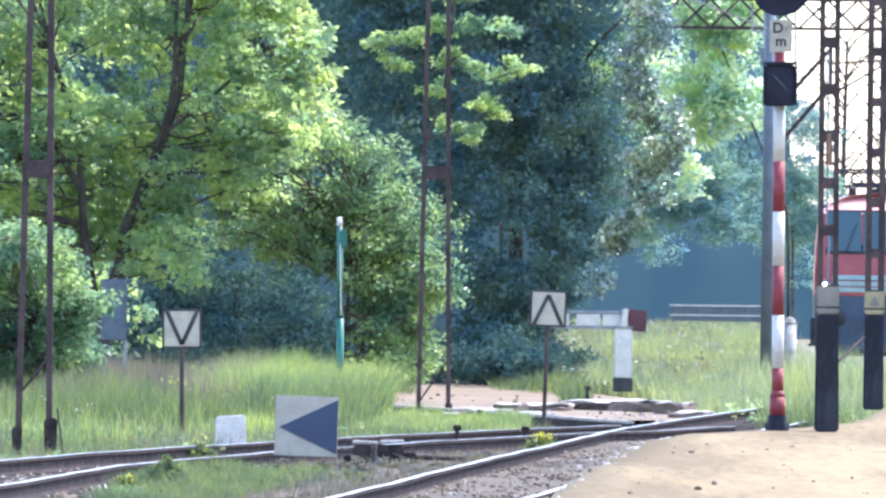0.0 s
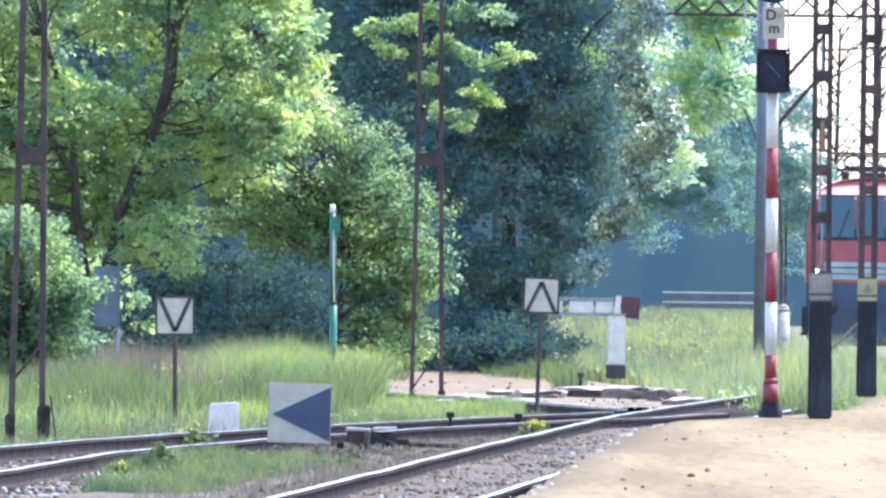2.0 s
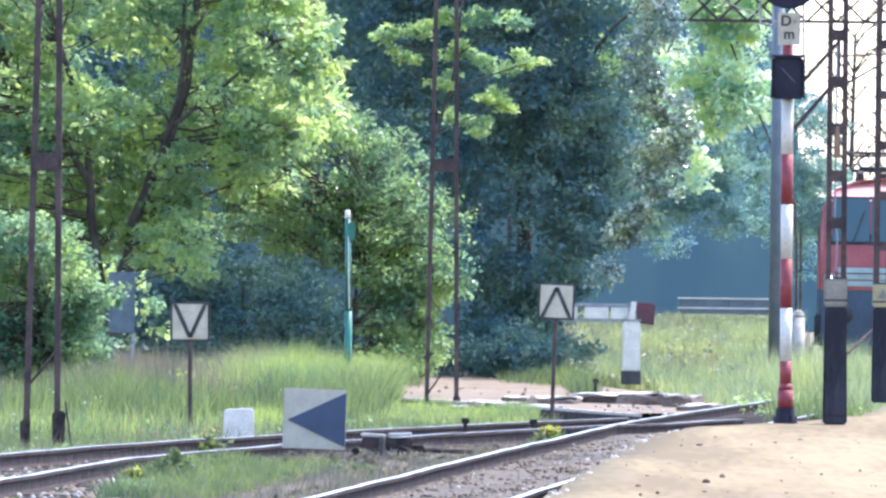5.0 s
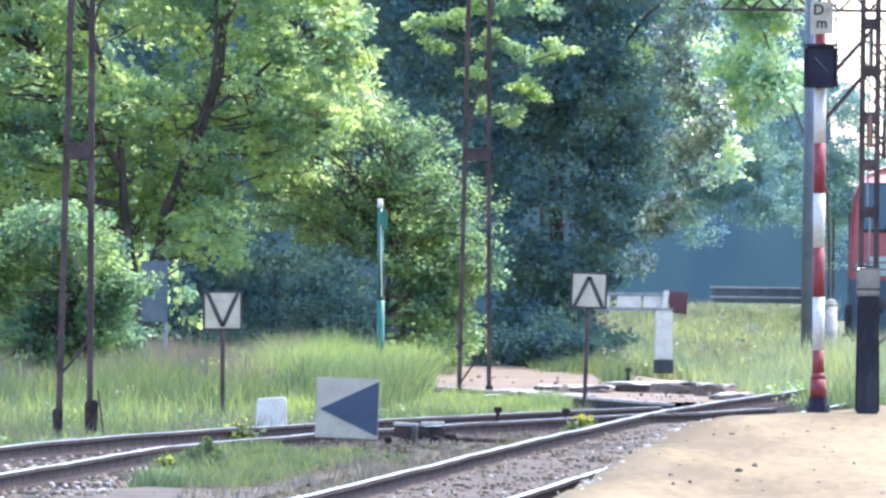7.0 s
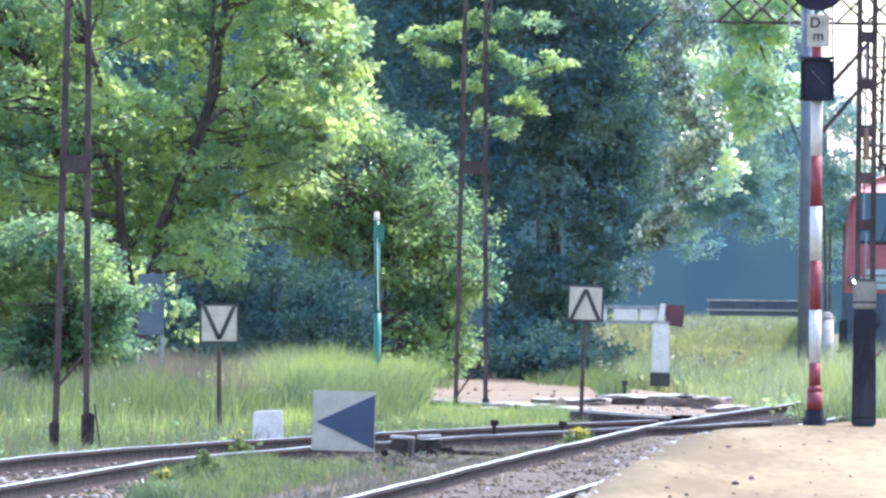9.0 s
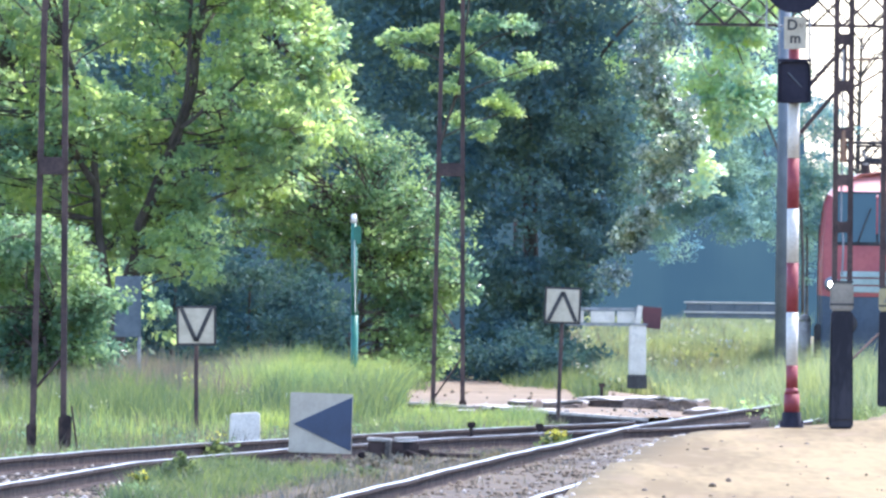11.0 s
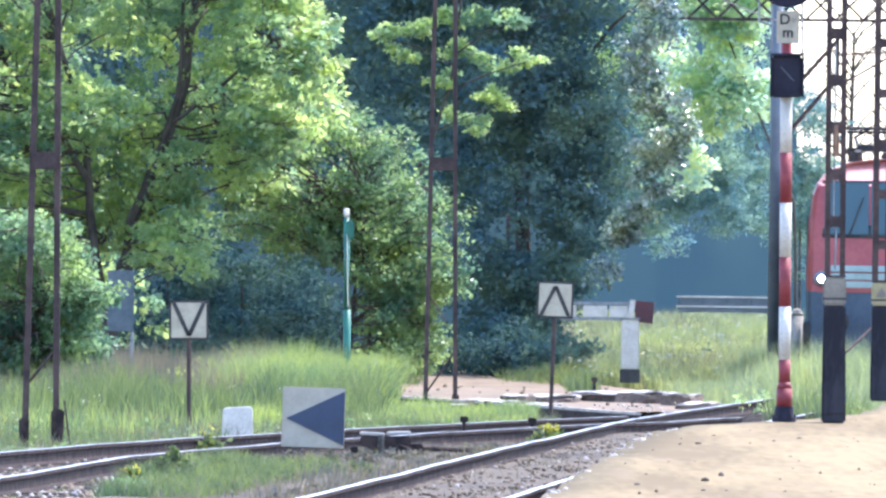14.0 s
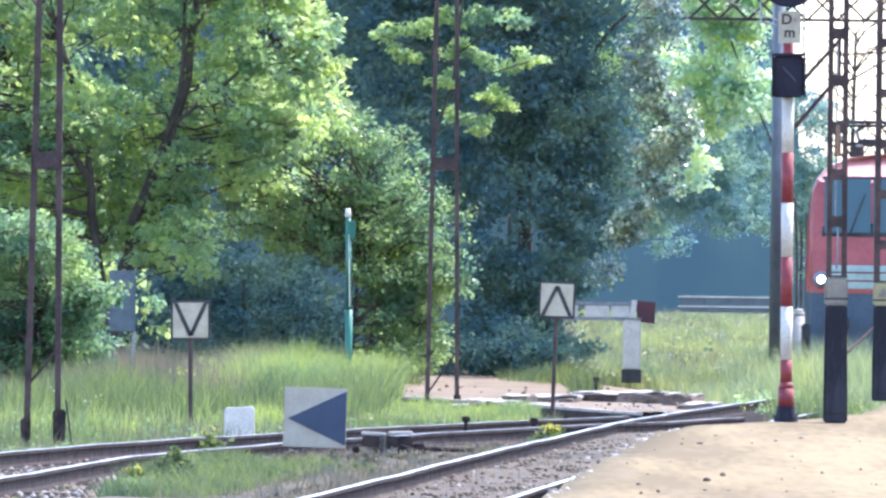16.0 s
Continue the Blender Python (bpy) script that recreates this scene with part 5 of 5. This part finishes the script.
grass("verge_grass", "low grass and weeds past the platform end", (2.6, 15, 196, 260), 80000, 0.3, 0.013, MEADOW, 56, -0.24, lambda x, y: (x > MAIN(y) + 1.6 or (3.9 - max(0, y - 236) * 0.06 < x < MAIN(y) - 1.6)) and not (2.7 < x < 3.7 and y < 257), lean=0.8)
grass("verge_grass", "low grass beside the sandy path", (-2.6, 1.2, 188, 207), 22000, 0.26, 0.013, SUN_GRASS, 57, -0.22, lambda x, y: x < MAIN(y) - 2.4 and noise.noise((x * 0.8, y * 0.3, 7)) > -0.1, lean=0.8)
grass("verge_grass", "weeds along the shaded path edge", (0.9, 3.2, 240, 277), 20000, 0.4, 0.014, GRASS, 64, -0.24, lambda x, y: (x > 2.0 or y > 256) and not (x > 2.5 and y < 257) and noise.noise((x * 1.1, y * 0.25, 9)) > -0.25, lean=0.8)
grass("weed_tuft", "fresh green weeds between the tracks", (-3.1, -1.1, 128, 152), 17000, 0.2, 0.012, GRASS, 58, -0.2, lambda x, y: abs(x - (SIDE(y) + MAIN(y)) / 2 + 0.45) < 0.75 and SIDE(y) + 0.95 < x, lean=0.9)
grass("dry_tuft", "low straw-coloured dry grass between the tracks", (-2.6, 1.5, 122, 168), 14000, 0.15, 0.01, GRASS_DRY, 59, -0.2, lambda x, y: SIDE(y) + 1.1 < x < MAIN(y) - 1.0, lean=0.9)
grass("wood_floor_grass", "thin shaded undergrowth below the trees", (-13, 4.5, 248, 300), 30000, 0.5, 0.014, GRASS, 60, -0.24, lambda x, y: x < -0.5 or (y > 275 and x < 1.2), lean=0.7)


grass("overgrown_verge", "weeds and grass grown over the line past the platform", (3.5, 9, 204, 240), 30000, 0.55, 0.014, MEADOW, 68, -0.24, lambda x, y: abs(x - MAIN(y)) < 2.3 and x > MAIN(y) - 1.6 + max(0, 216 - y) * 0.25, lean=0.8)
grass("overgrown_verge", "tall grass along the edge of the running line", (3, 10, 228, 320), 20000, 0.8, 0.014, MEADOW, 70, -0.24, lambda x, y: MAIN(y) - 2.3 < x < MAIN(y) - 1.6, lean=0.7)
grass("overgrown_verge", "tall weeds over the line before the platform", (5, 10, 222, 238), 14000, 0.8, 0.014, MEADOW, 71, -0.24, lambda x, y: MAIN(y) - 1.7 < x < MAIN(y) + 2.5, lean=0.7)
grass("dry_tuft", "sparse dry grass between the running rails", (-1.5, 3, 122, 170), 2600, 0.09, 0.009, GRASS_DRY, 72, -0.14, lambda x, y: abs(x - MAIN(y)) < 0.62 and noise.noise((x * 1.5, y * 0.3, 5)) > 0.05, lean=0.9)
grass("overgrown_verge", "green weeds at the platform end", (4.2, 9, 198, 236), 14000, 0.5, 0.014, GRASS, 69, -0.24, lambda x, y: x > MAIN(y) + 0.2, lean=0.8)


def herbs(name, label, area, count, low, high, size, mat, seed, ground=-0.24, keep=None):
    """Small leaves and petals strewn through the grass."""
    rng = np.random.default_rng(seed)
    x0, x1, y0, y1 = area
    pts = []
    while len(pts) < count:
        x, y = rng.uniform(x0, x1), rng.uniform(y0, y1)
        if keep and not keep(x, y):
            continue
        if noise.noise((x * 0.9, y * 0.22, seed)) < rng.uniform(-0.35, 0.35):
            continue
        z = ground(x, y) if callable(ground) else ground
        pts.append((x, y, z + rng.uniform(low, high)))
    v, f = leaves(np.array(pts), np.full(len(pts), 0.08), 5, size, rng)
    tagged(new(name, raw_mesh(name, v, f, mat)), label, "herbs", kind="stuff")


herbs("meadow_herbs", "broad-leaved weeds among the tall grass", (-13, -0.8, 190, 248), 900, 0.1, 0.5, 0.03, GRASS, 101, keep=left_field)
herbs("meadow_herbs", "dark low weeds along the siding", (-11, 1.0, 150, 192), 1600, 0.02, 0.18, 0.03, LEAF_MID, 102, keep=lambda x, y: x < SIDE(y) - 1.3)
herbs("meadow_herbs", "leafy weeds painted in a sunlit tone in the tall grass", (-4.2, -0.7, 206, 246), 700, 0.2, 0.66, 0.03, SUN_GRASS, 108, keep=left_field)
herbs("white_flowers", "tiny white flower heads in the grass", (-13, -0.8, 172, 245), 150, 0.15, 0.62, 0.022, PETAL, 103, keep=left_field)
herbs("meadow_herbs", "pale broad-leaved weeds on the bank", (2.2, 8, 256, 335), 900, 0.05, 0.4, 0.055, MEADOW, 104, bank, lambda x, y: x < MAIN(y) - 2)
herbs("white_flowers", "white flower heads on the bank", (2.2, 8, 256, 330), 160, 0.2, 0.5, 0.035, PETAL, 105, bank, lambda x, y: x < MAIN(y) - 2)
herbs("meadow_herbs", "mixed weeds past the platform end", (3.9, 9, 200, 250), 700, 0.05, 0.35, 0.05, LEAF_YELLOW, 106, keep=lambda x, y: x > MAIN(y) - 1.4 + max(0, 212 - y) * 0.25)
herbs("track_weeds", "sparse weeds in the ballast", (-6, 3, 122, 186), 160, 0.0, 0.08, 0.022, GRASS, 107, -0.19, lambda x, y: SIDE(y) + 0.9 < x < MAIN(y) - 0.9)


def weed_clump(x, y, w, h, n, mat, seed, label, z=-0.2):
    """Leafy weed: short stems and many small leaves."""
    rng = np.random.default_rng(seed)
    t = empty("weed_clump", x, y, z)
    tagged(t, label, "weeds", "weed clumps")
    bm = bmesh.new()
    tops = []
    for _ in range(n):
        a, r = rng.uniform(0, 6.28), rng.uniform(0, 1) ** 0.6
        p = (w * r * math.cos(a), w * 0.8 * r * math.sin(a), h * rng.uniform(0.3, 1.0) * (1.1 - 0.5 * r))
        tube(bm, (p[0] * 0.6, p[1] * 0.6, 0), p, 0.005, 0.003, 5)
        tops.append(p)
    part("stems", bm, GRASS, t)
    v, f = leaves(np.array(tops), np.full(len(tops), 0.06), 14, 0.036, rng)
    ob = new("foliage", raw_mesh("foliage", v, f, mat))
    ob.parent = t
    tagged(ob, kind="stuff")


for k, (x, y, w, h, n, mat) in enumerate(((-2.62, 139, 0.22, 0.34, 60, GRASS), (-2.25, 143, 0.3, 0.2, 60, GRASS), (-1.75, 140, 0.3, 0.14, 36, GRASS), (-1.0, 146, 0.25, 0.14, 40, GRASS), (-2.9, 133, 0.2, 0.15, 30, LEAF_MID))):
    weed_clump(x, y, w, h, n, mat, 70 + k, "leafy green weed clump between the tracks")
for k, (x, y, w, h, n, mat) in enumerate(((-1.62, 151.5, 0.16, 0.2, 26, GRASS_DRY), (-1.2, 151.4, 0.2, 0.14, 30, GRASS_DRY), (-0.9, 152, 0.2, 0.18, 26, GRASS_DRY), (-0.45, 156, 0.25, 0.16, 26, GRASS_DRY), (0.4, 163, 0.25, 0.14, 26, GRASS_DRY))):
    weed_clump(x, y, w, h, n, mat, 80 + k, "low straggling weeds by the board")


def flower_tuft(x, y, n, h, seed):
    rng = np.random.default_rng(seed)
    t = empty("flower_tuft", x, y, -0.2)
    tagged(t, "small tuft of yellow wild flowers by the rail", "flowers", "yellow flower tufts")
    bm = bmesh.new()
    heads = []
    for _ in range(n):
        a, r = rng.uniform(0, 6.28), rng.uniform(0, 0.16)
        p = (r * math.cos(a), r * math.sin(a), h * rng.uniform(0.6, 1.1))
        tube(bm, (p[0] * 0.3, p[1] * 0.3, 0), p, 0.006, 0.004, 5)
        heads.append(p)
    part("stems", bm, GRASS, t)
    v, f = leaves(np.array(heads), np.full(len(heads), 0.03), 7, 0.022, rng)
    ob = new("blossom", raw_mesh("blossom", v, f, FLOWER))
    ob.parent = t
    tagged(ob, "yellow petals", kind="stuff")
    v, f = leaves(np.array(heads) * np.array([1, 1, 0.5]), np.full(len(heads), 0.09), 16, 0.06, rng)
    ob = new("foliage", raw_mesh("foliage", v, f, GRASS))
    ob.parent = t
    tagged(ob, kind="stuff")


for x, y, n, h, sd in ((1.2, 172, 22, 0.24, 1), (-2.62, 161, 7, 0.3, 2), (-2.95, 136, 6, 0.2, 3)):
    flower_tuft(x, y, n, h, sd)


# ---- loose stones ----
def stones(name, label, spots, size, mat, seed):
    rng = np.random.default_rng(seed)
    bm = bmesh.new()
    bmesh.ops.create_icosphere(bm, subdivisions=1, radius=1)
    bv = np.array([v.co[:] for v in bm.verts])
    bf = np.array([[v.index for v in f.verts] for f in bm.faces])
    bm.free()
    n = len(spots)
    s = size * rng.uniform(0.5, 1.4, (n, 1, 1)) * rng.uniform(0.6, 1.2, (n, 1, 3)) * np.array([1, 1, 0.75])
    jit = 1 + rng.uniform(-0.28, 0.28, (n, len(bv), 1))
    v = (bv[None] * jit * s + np.array(spots)[:, None, :]).reshape(-1, 3)
    f = (bf[None] + (np.arange(n) * len(bv))[:, None, None]).reshape(-1, 3)
    tagged(new(name, raw_mesh(name, v, f, mat)), label, "stones", kind="stuff")


def scatter(n, f, seed):
    rng = np.random.default_rng(seed)
    return [f(rng) for _ in range(n)]


def on_track(line, y0, y1, half, z):
    def f(rng):
        y = rng.uniform(y0, y1)
        return (line(y) + rng.uniform(-half, half), y, z)
    return f


stones("ballast_stones", "grey-brown crushed stone of the track bed", scatter(5600, on_track(MAIN, 112, 200, 1.7, -0.185), 4), 0.035, STONE, 4)
stones("ballast_stones", "grey-brown crushed stone of the siding bed", scatter(4400, on_track(SIDE, 118, 180, 1.6, -0.18), 5), 0.036, STONE, 5)
stones("gravel", "small stones on the platform sand", scatter(130, lambda r: (lambda y: (EDGE(y) + 0.2 + r.random() ** 1.5 * 5, y, 0.25))(r.uniform(105, 190)), 6), 0.017, STONE, 6)


stones("edge_stones", "pale chips of stone along the worn platform edge", scatter(110, lambda r: (lambda y: (EDGE(y) + r.normal() * 0.03 + 0.02, y, 0.235))(r.uniform(100, 160)), 8), 0.03, CHALK, 8)
stones("dark_debris", "dark clods lying on the platform sand", scatter(26, lambda r: (lambda y: (EDGE(y) + 0.3 + r.random() * 4.5, y, 0.25))(r.uniform(104, 150)), 9), 0.028, BALLAST, 9)
stones("pale_stones", "pale stones in the track bed", scatter(420, on_track(SIDE, 122, 160, 1.9, -0.16), 10), 0.028, CHALK, 10)
stones("pale_stones", "pale stones beside the main rail", scatter(120, on_track(MAIN, 118, 175, 1.3, -0.125), 11), 0.024, CHALK, 11)


stones("road_stones", "stones and rubble strewn over the crossing", scatter(60, lambda r: (r.uniform(-1.0, 3.9), r.uniform(208, 250), -0.13), 12), 0.035, STONE, 12)
stones("road_stones", "pale rubble by the crossing", scatter(60, lambda r: (r.uniform(-0.9, 3.9), r.uniform(205, 230), -0.13), 13), 0.03, CHALK, 13)
stones("ballast_stones", "stones in the dirt between the rails", scatter(1150, on_track(MAIN, 116, 186, 0.66, -0.13), 15), 0.027, STONE, 15)
stones("mast_rubble", "pale rubble about the foot of the mast", scatter(120, lambda r: (-4.5 + r.normal() * 0.28, 160.5 + r.normal() * 1.0, -0.18), 14), 0.05, CHALK, 14)


# ---- distance ----
def far_woods(name, line, heights, low, high, label):
    """Woods far behind: an uneven wall of treetops along a line in plan, its haze painted as a blue glow."""
    verts, faces = [], []
    n = 240
    for i in range(n + 1):
        s = i / n * (len(line) - 1)
        k = min(int(s), len(line) - 2)
        x = line[k][0] + (line[k + 1][0] - line[k][0]) * (s - k)
        y = line[k][1] + (line[k + 1][1] - line[k][1]) * (s - k)
        tall = heights[k] + (heights[k + 1] - heights[k]) * (s - k)
        tall += 0.12 * tall * noise.noise((i * 0.13, 0, 0)) + 0.06 * tall * noise.noise((i * 0.6, 0, 4))
        verts += [(x, y, -0.4), (x, y, tall), (x, y + 4, tall * 0.97), (x, y + 4, -0.4)]
    for i in range(n):
        a, c = i * 4, i * 4 + 4
        for k in range(3):
            faces.append((a + k, c + k, c + k + 1, a + k + 1))
    m, nt, p = base_mat(name)
    nn = nt.nodes
    co = nn.new("ShaderNodeTexCoord")
    tex = nn.new("ShaderNodeTexNoise")
    tex.inputs["Scale"].default_value = 0.35
    tex.inputs["Detail"].default_value = 3
    flat = nn.new("ShaderNodeMapping")
    flat.inputs["Scale"].default_value = (1.0, 0.01, 0.8)
    nt.links.new(co.outputs["Object"], flat.inputs[0])
    nt.links.new(flat.outputs[0], tex.inputs["Vector"])
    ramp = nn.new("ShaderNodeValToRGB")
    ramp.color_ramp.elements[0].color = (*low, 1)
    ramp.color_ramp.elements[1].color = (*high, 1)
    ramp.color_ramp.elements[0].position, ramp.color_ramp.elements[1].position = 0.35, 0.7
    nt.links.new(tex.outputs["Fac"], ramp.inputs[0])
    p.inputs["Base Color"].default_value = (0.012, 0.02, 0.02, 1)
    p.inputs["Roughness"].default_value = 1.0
    # The wall glows without any lamp, to imitate bluish haze and shade
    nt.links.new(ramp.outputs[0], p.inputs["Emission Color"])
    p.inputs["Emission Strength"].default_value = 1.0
    tagged(new(name, raw_mesh(name, np.array(verts), np.array(faces), m)), label, "backdrop", kind="structure")


far_woods("backdrop_near_woods", [(-70, 337), (-20, 337), (2.5, 337)], [13, 14, 13], (0.0075, 0.0175, 0.024), (0.0105, 0.0235, 0.030), "depth of the wood, its bluish shade painted as a glow")
far_woods("backdrop_far_woods", [(-12.0, 512), (11.7, 512), (12.4, 512), (90, 512)], [13, 12.5, 4.6, 6.0], (0.0098, 0.0250, 0.0390), (0.0145, 0.0330, 0.0450), "distant woods with haze painted as a blue glow")


# ---- movement ----
def motions():
    rows_ = []
    for i in range(17):
        y = 329.0 - 5.5 * i
        rows_.append((float(i), pose(7.31 + 0.0287 * (y - 241), y, 0, 0, 0, -1.64)))
    walk(RAILCAR, rows_)


motions()
